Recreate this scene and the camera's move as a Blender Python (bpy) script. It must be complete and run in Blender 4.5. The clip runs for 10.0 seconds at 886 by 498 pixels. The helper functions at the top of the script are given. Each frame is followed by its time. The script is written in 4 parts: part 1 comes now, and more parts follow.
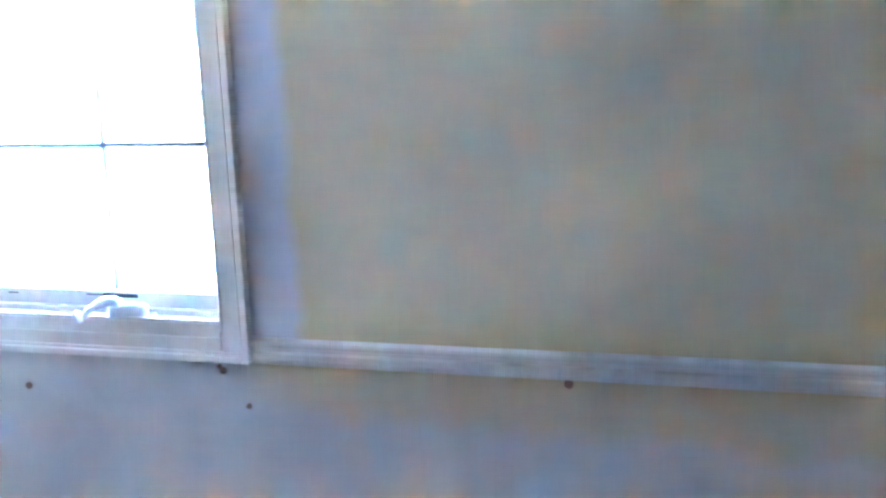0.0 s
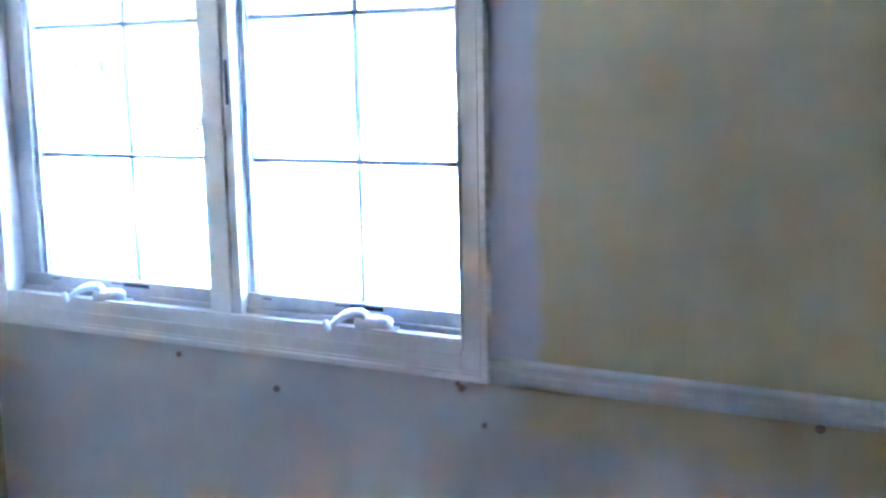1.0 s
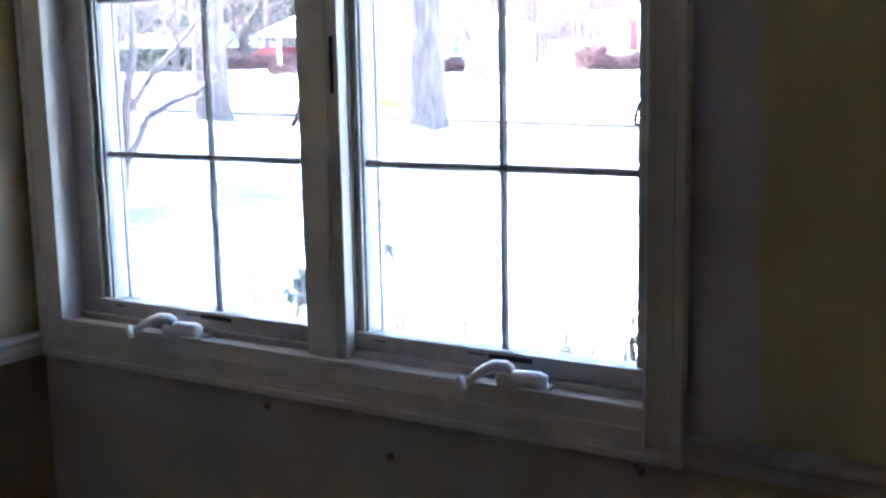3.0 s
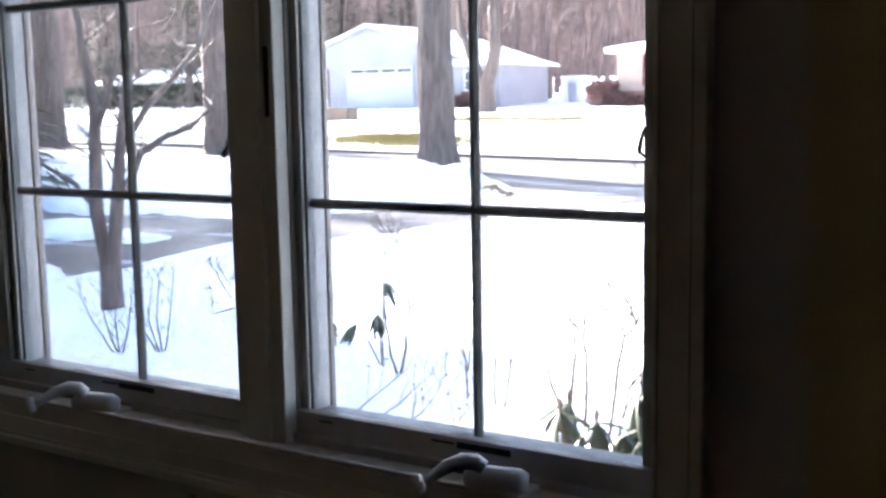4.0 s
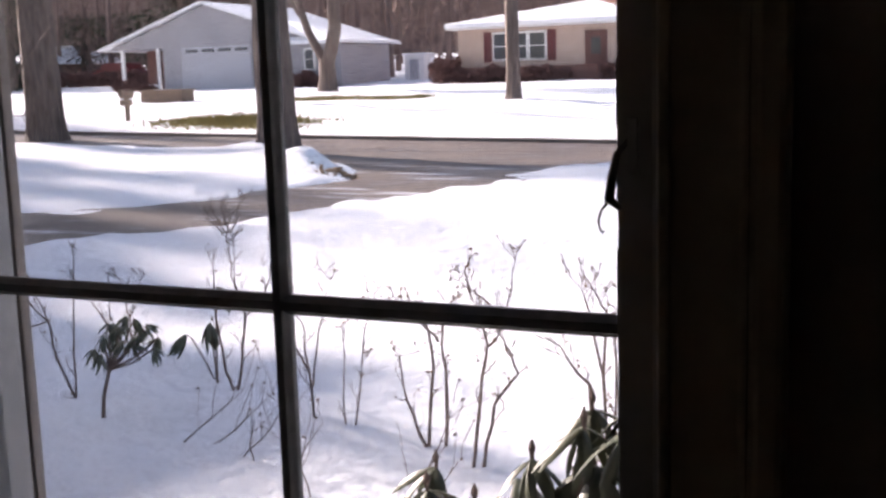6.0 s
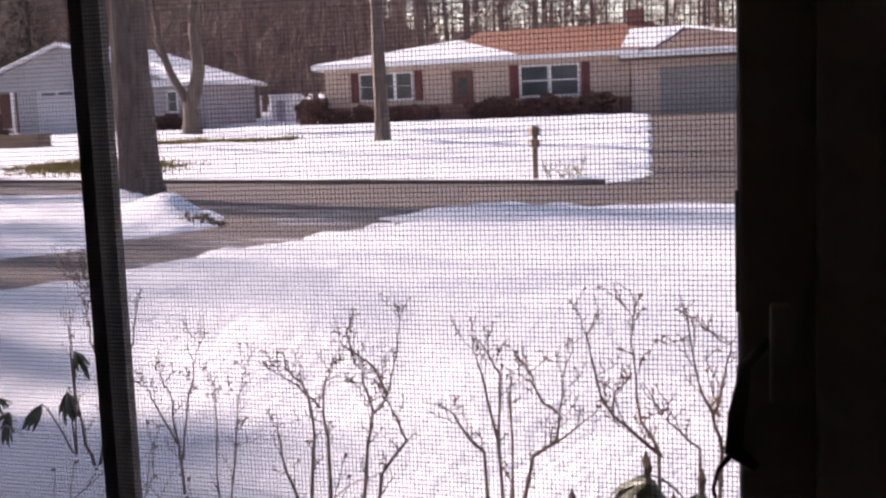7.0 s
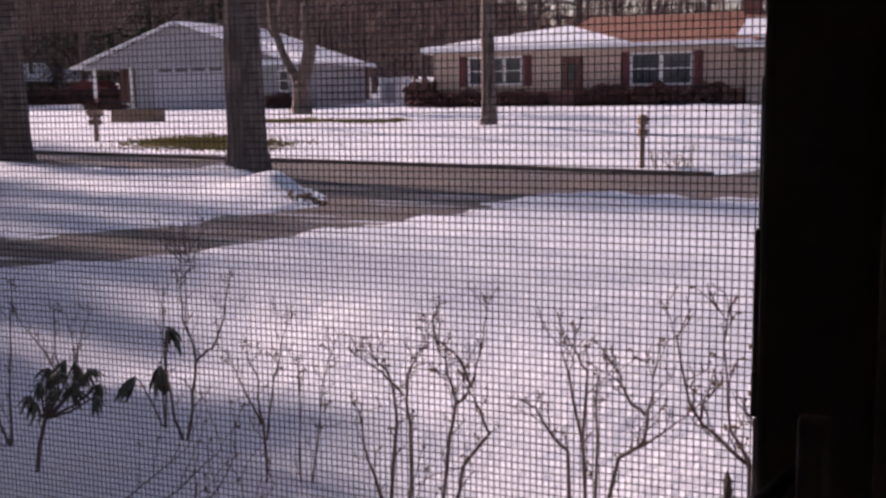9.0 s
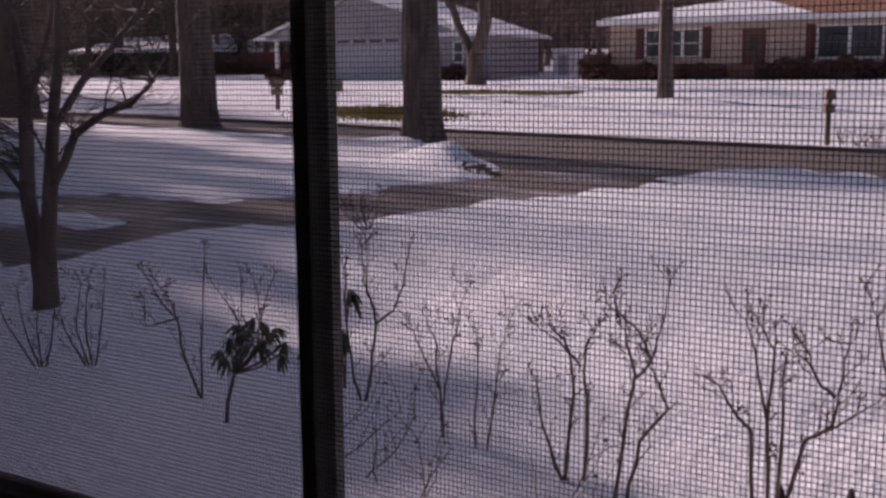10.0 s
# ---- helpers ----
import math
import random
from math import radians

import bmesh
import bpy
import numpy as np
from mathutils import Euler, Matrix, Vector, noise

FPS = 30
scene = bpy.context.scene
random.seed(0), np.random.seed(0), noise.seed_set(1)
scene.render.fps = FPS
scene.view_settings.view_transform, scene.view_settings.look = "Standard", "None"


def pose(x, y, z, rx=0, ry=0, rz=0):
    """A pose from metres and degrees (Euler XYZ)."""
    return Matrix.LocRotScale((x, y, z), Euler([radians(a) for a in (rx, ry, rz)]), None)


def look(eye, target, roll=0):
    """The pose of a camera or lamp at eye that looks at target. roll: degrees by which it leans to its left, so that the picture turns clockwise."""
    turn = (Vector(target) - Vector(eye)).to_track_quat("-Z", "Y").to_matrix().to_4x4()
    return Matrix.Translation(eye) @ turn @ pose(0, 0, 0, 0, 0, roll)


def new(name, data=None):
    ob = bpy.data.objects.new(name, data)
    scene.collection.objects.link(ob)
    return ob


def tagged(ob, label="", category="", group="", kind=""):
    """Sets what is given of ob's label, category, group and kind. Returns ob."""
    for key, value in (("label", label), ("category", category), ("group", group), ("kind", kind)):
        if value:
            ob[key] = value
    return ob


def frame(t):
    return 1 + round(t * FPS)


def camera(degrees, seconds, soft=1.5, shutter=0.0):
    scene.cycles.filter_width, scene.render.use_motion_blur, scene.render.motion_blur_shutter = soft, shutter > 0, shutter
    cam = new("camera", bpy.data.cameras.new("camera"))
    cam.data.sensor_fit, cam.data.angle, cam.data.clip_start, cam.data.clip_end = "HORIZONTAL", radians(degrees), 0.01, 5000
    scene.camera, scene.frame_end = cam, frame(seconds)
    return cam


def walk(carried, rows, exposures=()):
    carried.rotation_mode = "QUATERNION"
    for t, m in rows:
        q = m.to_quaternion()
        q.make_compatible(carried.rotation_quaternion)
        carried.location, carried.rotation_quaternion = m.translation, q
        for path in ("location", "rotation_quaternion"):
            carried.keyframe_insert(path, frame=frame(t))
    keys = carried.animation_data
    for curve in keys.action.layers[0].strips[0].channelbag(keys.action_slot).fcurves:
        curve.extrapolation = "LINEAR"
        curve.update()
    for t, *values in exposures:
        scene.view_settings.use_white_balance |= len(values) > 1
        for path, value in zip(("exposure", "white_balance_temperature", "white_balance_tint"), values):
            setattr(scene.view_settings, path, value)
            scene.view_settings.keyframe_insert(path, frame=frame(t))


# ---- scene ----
cam = camera(43.3, 10.0, soft=2.7, shutter=0.08)
PATH = [
    (0, (1.302, -1.869, 1.491), (0.725, 0.005, 1.099), -2.3),
    (0.5, (1.27, -1.889, 1.478), (0.529, -0.067, 1.116), -1.5),
    (1, (1.25, -1.891, 1.471), (0.315, -0.151, 1.153), -1.1),
    (1.5, (1.23, -1.824, 1.454), (0.177, -0.152, 1.15), -0.5),
    (2, (1.069, -1.708, 1.454), (0.114, 0.031, 1.2), -0.6),
    (2.5, (0.927, -1.613, 1.465), (0.021, 0.135, 1.112), -1.2),
    (2.7, (0.892, -1.577, 1.459), (-0.065, 0.144, 1.111), -1.2),
    (3.8, (0.786, -1.184, 1.424), (-0.364, 0.432, 1.162), -0.8),
    (4, (0.733, -1.14, 1.421), (-0.341, 0.527, 1.16), -1.0),
    (4.5, (0.579, -1.034, 1.422), (-0.306, 0.735, 1.124), -2.7),
    (5, (0.493, -0.891, 1.411), (-0.342, 0.894, 1.07), -3.0),
    (5.2, (0.474, -0.806, 1.416), (-0.374, 0.974, 1.079), -2.5),
    (6.3, (0.356, -0.457, 1.438), (-0.445, 1.353, 1.154), -0.8),
    (6.5, (0.309, -0.395, 1.446), (-0.389, 1.463, 1.195), -1.8),
    (7, (0.256, -0.288, 1.465), (-0.362, 1.598, 1.221), -2.3),
    (7.5, (0.266, -0.225, 1.469), (-0.411, 1.641, 1.23), -0.1),
    (8, (0.272, -0.189, 1.465), (-0.448, 1.661, 1.225), -0.7),
    (8.5, (0.272, -0.17, 1.468), (-0.489, 1.663, 1.22), -0.8),
    (9, (0.266, -0.163, 1.464), (-0.525, 1.655, 1.198), -0.8),
    (9.5, (0.248, -0.171, 1.46), (-0.69, 1.573, 1.176), -0.7),
    (10, (0.222, -0.201, 1.453), (-0.831, 1.471, 1.142), -0.4),
]
EXPOSURES = (
    (0.0, 9.88, 4120, 11), (0.5, 9.52, 4130, 11), (1.0, 9.0, 4180, 11), (1.5, 8.4, 4290, 11), (2.0, 7.8, 4450, 12), (2.5, 7.15, 4830, 12), (2.7, 6.73, 5030, 12),
    (3.8, 4.5, 6100, 14), (4.0, 4.3, 6250, 14), (4.5, 3.62, 6750, 15), (5.2, 3.02, 6950, 18), (6.3, 2.2, 7250, 29), (7.0, 1.8, 7300, 35), (7.5, 1.55, 7320, 38),
    (8.0, 1.3, 7300, 39), (9.0, 0.93, 7300, 42), (9.5, 0.63, 7300, 43), (10.0, 0.48, 7300, 44))
walk(cam, [(t, look(eye, target, roll)) for t, eye, target, roll in PATH], EXPOSURES)

# ---- world, sun, exposure ----
SUN_WAY = Vector((-1.0, 0.30, 0.46)).normalized()   # towards the sun
world = bpy.data.worlds.new("sky")
scene.world = world
world.use_nodes = True
wn = world.node_tree.nodes
sky = wn.new("ShaderNodeTexSky")
sky.sky_type = "NISHITA"
sky.sun_disc = False
sky.sun_elevation = math.asin(SUN_WAY.z)
sky.sun_rotation = math.atan2(SUN_WAY.x, SUN_WAY.y) % (2 * math.pi)
world.node_tree.links.new(sky.outputs[0], wn["Background"].inputs[0])
wn["Background"].inputs[1].default_value = 0.07
sun_data = bpy.data.lights.new("sun", "SUN")
sun_data.energy, sun_data.angle, sun_data.color = 3.4, radians(2.6), (1.0, 0.965, 0.925)
sun = new("sun", sun_data)
sun.matrix_world = look(SUN_WAY * 60, (0, 0, 0))

# ---- materials ----


def rgb(c):
    return (c[0], c[1], c[2], 1.0)


class Graph:
    """A small wrapper round a node tree."""

    def __init__(self, name):
        self.m = bpy.data.materials.new(name)
        self.m.use_nodes = True
        self.t = self.m.node_tree
        self.out = self.t.nodes["Principled BSDF"]

    def n(self, kind, **sets):
        node = self.t.nodes.new(kind)
        for k, v in sets.items():
            node.inputs[k.replace("_", " ")].default_value = v
        return node

    def link(self, a, b):
        self.t.links.new(a, b)

    def coords(self, scale=(1, 1, 1)):
        c = self.n("ShaderNodeTexCoord")
        m = self.n("ShaderNodeMapping", Scale=scale)
        self.link(c.outputs["Object"], m.inputs["Vector"])
        return m.outputs[0]

    def noise(self, vec, scale, detail=4, rough=0.55):
        t = self.n("ShaderNodeTexNoise", Scale=scale, Detail=detail, Roughness=rough)
        self.link(vec, t.inputs["Vector"])
        return t.outputs["Fac"]

    def ramp(self, fac, lo, hi, a=0.0, b=1.0):
        r = self.n("ShaderNodeMapRange")
        for i, v in zip((1, 2, 3, 4), (lo, hi, a, b)):
            r.inputs[i].default_value = v
        self.link(fac, r.inputs[0])
        return r.outputs[0]

    def mix(self, fac, a, b):
        x = self.n("ShaderNodeMix")
        x.data_type = "RGBA"
        for sock, v in ((x.inputs[0], fac), (x.inputs[6], a), (x.inputs[7], b)):
            if isinstance(v, tuple):
                sock.default_value = rgb(v)
            elif isinstance(v, float):
                sock.default_value = v
            else:
                self.link(v, sock)
        return x.outputs[2]

    def math(self, op, a, b=0.0):
        x = self.n("ShaderNodeMath")
        x.operation = op
        for sock, v in ((x.inputs[0], a), (x.inputs[1], b)):
            if isinstance(v, (int, float)):
                sock.default_value = v
            else:
                self.link(v, sock)
        return x.outputs[0]

    def finish(self, color, rough=0.6, height=None, strength=0.3, distance=0.01, metal=0.0):
        if isinstance(color, tuple):
            self.out.inputs["Base Color"].default_value = rgb(color)
        else:
            self.link(color, self.out.inputs["Base Color"])
        if isinstance(rough, float):
            self.out.inputs["Roughness"].default_value = rough
        else:
            self.link(rough, self.out.inputs["Roughness"])
        self.out.inputs["Metallic"].default_value = metal
        if height is not None:
            b = self.n("ShaderNodeBump", Strength=strength, Distance=distance)
            self.link(height, b.inputs["Height"])
            self.link(b.outputs[0], self.out.inputs["Normal"])
        return self.m


def plain(name, a, b, scale=20.0, rough=0.6, bump=0.2, dist=0.002, stretch=(1, 1, 1), metal=0.0, patch=0.0):
    """Two tones in grain and patches, with fine relief."""
    g = Graph(name)
    v = g.coords(stretch)
    fine = g.noise(v, scale, 6)
    wide = g.noise(v, scale * 0.13, 3)
    both = g.math("ADD", g.math("MULTIPLY", fine, 0.6), g.math("MULTIPLY", wide, 0.4))
    col = g.mix(g.ramp(both, 0.36, 0.64), a, b)
    if patch:
        rnd = g.n("ShaderNodeObjectInfo").outputs["Random"]
        col = g.mix(g.math("MULTIPLY", rnd, patch), col, tuple(x * 0.6 for x in b))
    return g.finish(col, g.ramp(wide, 0.3, 0.7, rough - 0.08, rough + 0.08), fine, bump, dist, metal)


def wall_paint():
    """Yellow paint, a primed strip beside the window casing, stripped and skimmed plaster below the chair rail."""
    g = Graph("old_wall_paint")
    v = g.coords()
    sep = g.n("ShaderNodeSeparateXYZ")
    g.link(v, sep.inputs[0])
    x, z = sep.outputs[0], sep.outputs[2]
    wob = g.noise(v, 4.5, 4)
    broad = g.noise(v, 2.3, 4)
    fine = g.noise(v, 160.0, 4)
    wx = g.math("ADD", x, g.ramp(wob, 0.3, 0.7, -0.02, 0.02))
    wz = g.math("ADD", z, g.ramp(wob, 0.3, 0.7, -0.04, 0.04))
    yellow = g.mix(g.ramp(broad, 0.35, 0.65), (0.60, 0.52, 0.31), (0.63, 0.545, 0.33))
    prime = g.mix(g.ramp(wob, 0.35, 0.65), (0.58, 0.57, 0.64), (0.65, 0.64, 0.69))
    left = g.ramp(wx, -1.08, -1.05, 0.0, 1.0)
    strip = g.math("MULTIPLY", g.ramp(wx, 0.452, 0.418), left)
    upper = g.mix(strip, yellow, prime)
    # under the rail
    skim = g.mix(g.ramp(broad, 0.4, 0.6), (0.50, 0.465, 0.44), (0.56, 0.525, 0.49))
    cream = g.mix(g.ramp(wob, 0.35, 0.65), (0.60, 0.50, 0.33), (0.56, 0.46, 0.28))
    pale = g.mix(g.ramp(wob, 0.3, 0.7), (0.60, 0.58, 0.56), (0.52, 0.50, 0.49))
    seam_a = g.math("MULTIPLY", g.ramp(wx, -0.01, 0.03), g.ramp(wx, 0.19, 0.15))
    seam_b = g.math("MULTIPLY", g.ramp(wx, 0.60, 0.64), g.ramp(wx, 0.76, 0.71))
    skim = g.mix(g.math("MULTIPLY", g.math("MAXIMUM", seam_a, seam_b), 0.55), skim, (0.60, 0.58, 0.54))
    border = g.mix(g.ramp(wx, 0.28, 0.44), pale, cream)
    low = g.mix(g.ramp(wz, 0.745, 0.795), skim, border)
    col = g.mix(g.ramp(z, 0.885, 0.89), low, upper)
    h = g.math("ADD", g.math("MULTIPLY", fine, 0.4), wob)
    return g.finish(col, g.ramp(broad, 0.3, 0.7, 0.55, 0.75), h, 0.18, 0.004)


def snow():
    g = Graph("snow")
    v = g.coords()
    wide = g.noise(v, 1.3, 6)
    mid = g.noise(v, 9.0, 6, 0.65)
    fine = g.noise(v, 70.0, 4)
    col = g.mix(g.ramp(wide, 0.35, 0.65), (0.83, 0.85, 0.89), (0.88, 0.89, 0.91))
    h = g.math("ADD", g.math("MULTIPLY", wide, 1.0), g.math("ADD", g.math("MULTIPLY", mid, 0.95), g.math("MULTIPLY", fine, 0.10)))
    return g.finish(col, 0.55, h, 0.7, 0.10)


def asphalt(name, snowy):
    g = Graph(name)
    v = g.coords()
    wide = g.noise(v, 0.7, 6, 0.65)
    fine = g.noise(v, 60.0, 3)
    streak = g.noise(g.coords((0.25, 1.6, 1)), 1.6, 5, 0.6)
    col = g.mix(g.ramp(fine, 0.3, 0.7), (0.070, 0.052, 0.044), (0.122, 0.092, 0.078))
    col = g.mix(g.ramp(wide, 0.5, 0.75), col, (0.142, 0.110, 0.094))
    col = g.mix(g.ramp(streak, snowy, snowy + 0.09), col, (0.45, 0.46, 0.5))
    return g.finish(col, g.ramp(wide, 0.35, 0.6, 0.45, 0.8), fine, 0.3, 0.01)


def bark(name, a, b):
    g = Graph(name)
    v = g.coords((1, 1, 0.16))
    furrow = g.noise(v, 11.0, 6, 0.7)
    wide = g.noise(g.coords(), 1.2, 3)
    col = g.mix(g.ramp(furrow, 0.38, 0.6), a, b)
    col = g.mix(g.ramp(wide, 0.55, 0.8, 0.0, 0.4), col, (0.22, 0.21, 0.19))
    return g.finish(col, 0.85, furrow, 0.9, 0.04)


def siding(name, a, b, pitch):
    """Lap boards, far off."""
    g = Graph(name)
    v = g.coords()
    sep = g.n("ShaderNodeSeparateXYZ")
    g.link(v, sep.inputs[0])
    saw = g.math("FRACT", g.math("DIVIDE", sep.outputs[2], pitch))
    wide = g.noise(v, 0.8, 4)
    col = g.mix(g.ramp(wide, 0.35, 0.65), a, b)
    return g.finish(col, 0.7, g.math("MULTIPLY", saw, -1.0), 0.8, 0.02)


def brick(name, a, b, mortar):
    g = Graph(name)
    c = g.n("ShaderNodeTexCoord")
    m = g.n("ShaderNodeMapping", Rotation=(radians(90), 0, 0))
    g.link(c.outputs["Object"], m.inputs["Vector"])
    t = g.n("ShaderNodeTexBrick", Color1=rgb(a), Color2=rgb(b), Mortar=rgb(mortar), Scale=1.0)
    t.inputs["Brick Width"].default_value = 0.22
    t.inputs["Row Height"].default_value = 0.075
    t.inputs["Mortar Size"].default_value = 0.008
    g.link(m.outputs[0], t.inputs["Vector"])
    return g.finish(t.outputs["Color"], 0.85, t.outputs["Fac"], -0.4, 0.01)


def glass():
    g = Graph("window_glass")
    g.out.inputs["Base Color"].default_value = (0.97, 0.985, 0.98, 1)
    g.out.inputs["Roughness"].default_value = 0.0
    g.out.inputs["IOR"].default_value = 1.45
    g.out.inputs["Transmission Weight"].default_value = 1.0
    return g.m


def leaf_green():
    g = Graph("rhododendron_leaf")
    v = g.coords()
    fine = g.noise(v, 60.0, 4)
    rnd = g.n("ShaderNodeObjectInfo").outputs["Random"]
    col = g.mix(rnd, (0.042, 0.056, 0.030), (0.095, 0.105, 0.058))
    col = g.mix(g.ramp(fine, 0.5, 0.7, 0.0, 0.6), col, (0.105, 0.078, 0.045))
    return g.finish(col, 0.42, fine, 0.3, 0.002)


M_WALL = wall_paint()
# The wall yellow darkened, to hold down window light on the side wall.
M_SIDEWALL = plain("darkened_side_wall_yellow", (0.33, 0.255, 0.15), (0.38, 0.295, 0.18), 3.0, 0.7, 0.15, 0.003)
M_TRIM = plain("aged_white_trim_paint", (0.67, 0.645, 0.615), (0.73, 0.705, 0.675), 45, 0.42, 0.12, 0.0015, (1, 1, 1))
# Trim white darkened: less glare and more shade put into the stop colour.
M_STOP = plain("shaded_stop_paint", (0.40, 0.375, 0.355), (0.48, 0.455, 0.43), 50, 0.5, 0.2, 0.0015)
# Darker copy of the trim paint that tones down light on the rail.
M_RAIL = plain("toned_down_rail_paint", (0.57, 0.54, 0.51), (0.64, 0.61, 0.575), 45, 0.45, 0.12, 0.0015)
# White sash paint darkened so the daylit reveals don't burn out.
M_SASH = plain("darkened_white_sash_paint", (0.23, 0.24, 0.265), (0.32, 0.33, 0.355), 60, 0.5, 0.25, 0.0015)
# Muntin grey darkened so the bars read as backlit.
M_MUNTIN = plain("backlit_dark_muntin", (0.17, 0.16, 0.155), (0.28, 0.265, 0.255), 90, 0.6, 0.35, 0.0012)
M_METAL = plain("white_enamelled_metal", (0.72, 0.73, 0.76), (0.78, 0.79, 0.81), 80, 0.3, 0.05, 0.0005)
M_DARKMETAL = plain("dark_oiled_metal", (0.13, 0.115, 0.105), (0.22, 0.195, 0.18), 90, 0.5, 0.2, 0.001, metal=0.1)
M_SLOT = plain("slot_shade_black", (0.02, 0.018, 0.02), (0.04, 0.035, 0.04), 90, 0.9, 0.1, 0.001)
M_SCREEN = plain("charcoal_screen_fibre", (0.045, 0.043, 0.045), (0.07, 0.066, 0.068), 300, 0.6, 0.0, 0.0005)
M_RUST = plain("rusty_nail", (0.20, 0.13, 0.10), (0.30, 0.21, 0.17), 200, 0.8, 0.4, 0.001)
# Tones of unseen room surfaces, chosen for the light they bounce back.
M_CEIL = plain("bounce_ceiling_tan", (0.46, 0.345, 0.22), (0.54, 0.41, 0.27), 30, 0.8, 0.15, 0.002)
M_BACKWALL = plain("bounce_wall_brown", (0.24, 0.105, 0.038), (0.32, 0.145, 0.06), 12, 0.5, 0.2, 0.002, (1, 1, 0.15))
M_FLOOR = plain("bounce_floor_brown", (0.23, 0.10, 0.036), (0.31, 0.14, 0.058), 14, 0.45, 0.2, 0.002, (0.15, 1, 1))
M_SNOW = snow()
M_ASPHALT = asphalt("wet_asphalt", 0.72)
M_DRIVE = asphalt("snow_streaked_asphalt", 0.57)
M_BARK = bark("furrowed_grey_bark", (0.068, 0.047, 0.040), (0.18, 0.133, 0.115))
M_BARK2 = bark("smooth_brown_bark", (0.092, 0.063, 0.053), (0.175, 0.128, 0.108))
M_TWIG = plain("bare_brown_twig", (0.10, 0.065, 0.054), (0.19, 0.13, 0.105), 60, 0.8, 0.3, 0.002)
M_WOODS = plain("far_bare_woods", (0.125, 0.080, 0.070), (0.23, 0.16, 0.14), 1.5, 0.9, 0.0, 0.01)
M_HILL = plain("far_wooded_slope", (0.080, 0.050, 0.042), (0.18, 0.125, 0.108), 1.7, 0.95, 0.8, 0.8, (1, 1, 0.55))
M_LEAF = leaf_green()
M_DEADLEAF = plain("dry_brown_leaf", (0.16, 0.10, 0.06), (0.26, 0.17, 0.10), 60, 0.8, 0.3, 0.002)
M_GRASS = plain("winter_grass", (0.20, 0.165, 0.06), (0.34, 0.28, 0.12), 12, 0.9, 0.4, 0.02)
M_SIDING = siding("blue_grey_lap_siding", (0.28, 0.272, 0.293), (0.33, 0.322, 0.343), 0.13)
M_GDOOR = siding("pale_blue_garage_door", (0.375, 0.375, 0.41), (0.43, 0.43, 0.465), 0.53)
M_GREYDOOR = siding("dull_grey_garage_door", (0.25, 0.225, 0.22), (0.30, 0.275, 0.265), 0.53)
M_BUFF = brick("buff_brick", (0.52, 0.385, 0.32), (0.45, 0.325, 0.27), (0.50, 0.42, 0.37))
M_REDBRICK = brick("red_brick", (0.26, 0.10, 0.075), (0.20, 0.075, 0.06), (0.3, 0.22, 0.19))
M_SHINGLE = plain("rust_orange_shingles", (0.19, 0.074, 0.042), (0.26, 0.108, 0.064), 5, 0.85, 0.4, 0.02)
M_ROOFBROWN = plain("brown_shingles", (0.13, 0.085, 0.070), (0.20, 0.135, 0.115), 5, 0.85, 0.4, 0.02)
M_WHITE = plain("white_house_paint", (0.74, 0.74, 0.74), (0.80, 0.80, 0.80), 12, 0.5, 0.1, 0.002)
M_SHUTTER = plain("dark_red_shutter", (0.10, 0.018, 0.022), (0.14, 0.032, 0.032), 10, 0.5, 0.1, 0.002)
M_PANE = plain("dark_far_window_glass", (0.05, 0.06, 0.07), (0.09, 0.10, 0.115), 1.5, 0.08, 0.0, 0.001)
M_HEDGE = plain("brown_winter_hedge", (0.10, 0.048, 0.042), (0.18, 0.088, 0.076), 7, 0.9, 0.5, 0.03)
M_KERB = plain("dirty_stone_kerb", (0.10, 0.082, 0.07), (0.19, 0.16, 0.14), 9, 0.9, 0.4, 0.01)
M_CONIFER = plain("dark_conifer_needles", (0.018, 0.03, 0.016), (0.045, 0.06, 0.03), 5, 0.8, 0.2, 0.02)
M_WOODPOST = plain("weathered_post", (0.16, 0.11, 0.08), (0.27, 0.19, 0.14), 30, 0.8, 0.3, 0.003, (1, 1, 0.2))
M_REDPAINT = plain("red_enamel", (0.17, 0.018, 0.02), (0.22, 0.03, 0.03), 10, 0.4, 0.0, 0.002)
M_CABLE = plain("black_cable", (0.03, 0.03, 0.03), (0.05, 0.05, 0.05), 30, 0.6, 0.0, 0.001)

# ---- mesh helpers ----


def mesh_object(name, V, F, material, parent=None, label="", smooth=False):
    me = bpy.data.meshes.new(name)
    me.from_pydata([tuple(v) for v in V], [], F)
    me.materials.append(material)
    if smooth:
        me.shade_smooth()
    me.update()
    ob = new(name, me)
    if parent is not None:
        ob.parent = parent
    if label:
        ob["label"] = label
    return ob


def part(name, bm, material, parent=None, label="", smooth=False):
    me = bpy.data.meshes.new(name)
    bm.normal_update()
    bm.to_mesh(me)
    bm.free()
    me.materials.append(material)
    if smooth:
        me.shade_smooth()
    ob = new(name, me)
    if parent is not None:
        ob.parent = parent
    if label:
        ob["label"] = label
    return ob


def base(name, at=(0, 0, 0)):
    ob = new(name)
    ob.location = at
    ob.empty_display_size = 0.1
    return ob


def add_box(bm, lo, hi, bevel=0.0):
    m = Matrix.LocRotScale([(a + b) / 2 for a, b in zip(lo, hi)], None, [b - a for a, b in zip(lo, hi)])
    vs = bmesh.ops.create_cube(bm, size=1.0, matrix=m)["verts"]
    if bevel:
        es = list({e for v in vs for e in v.link_edges})
        bmesh.ops.bevel(bm, geom=es, offset=bevel, segments=2, affect="EDGES", profile=0.6)
    return bm


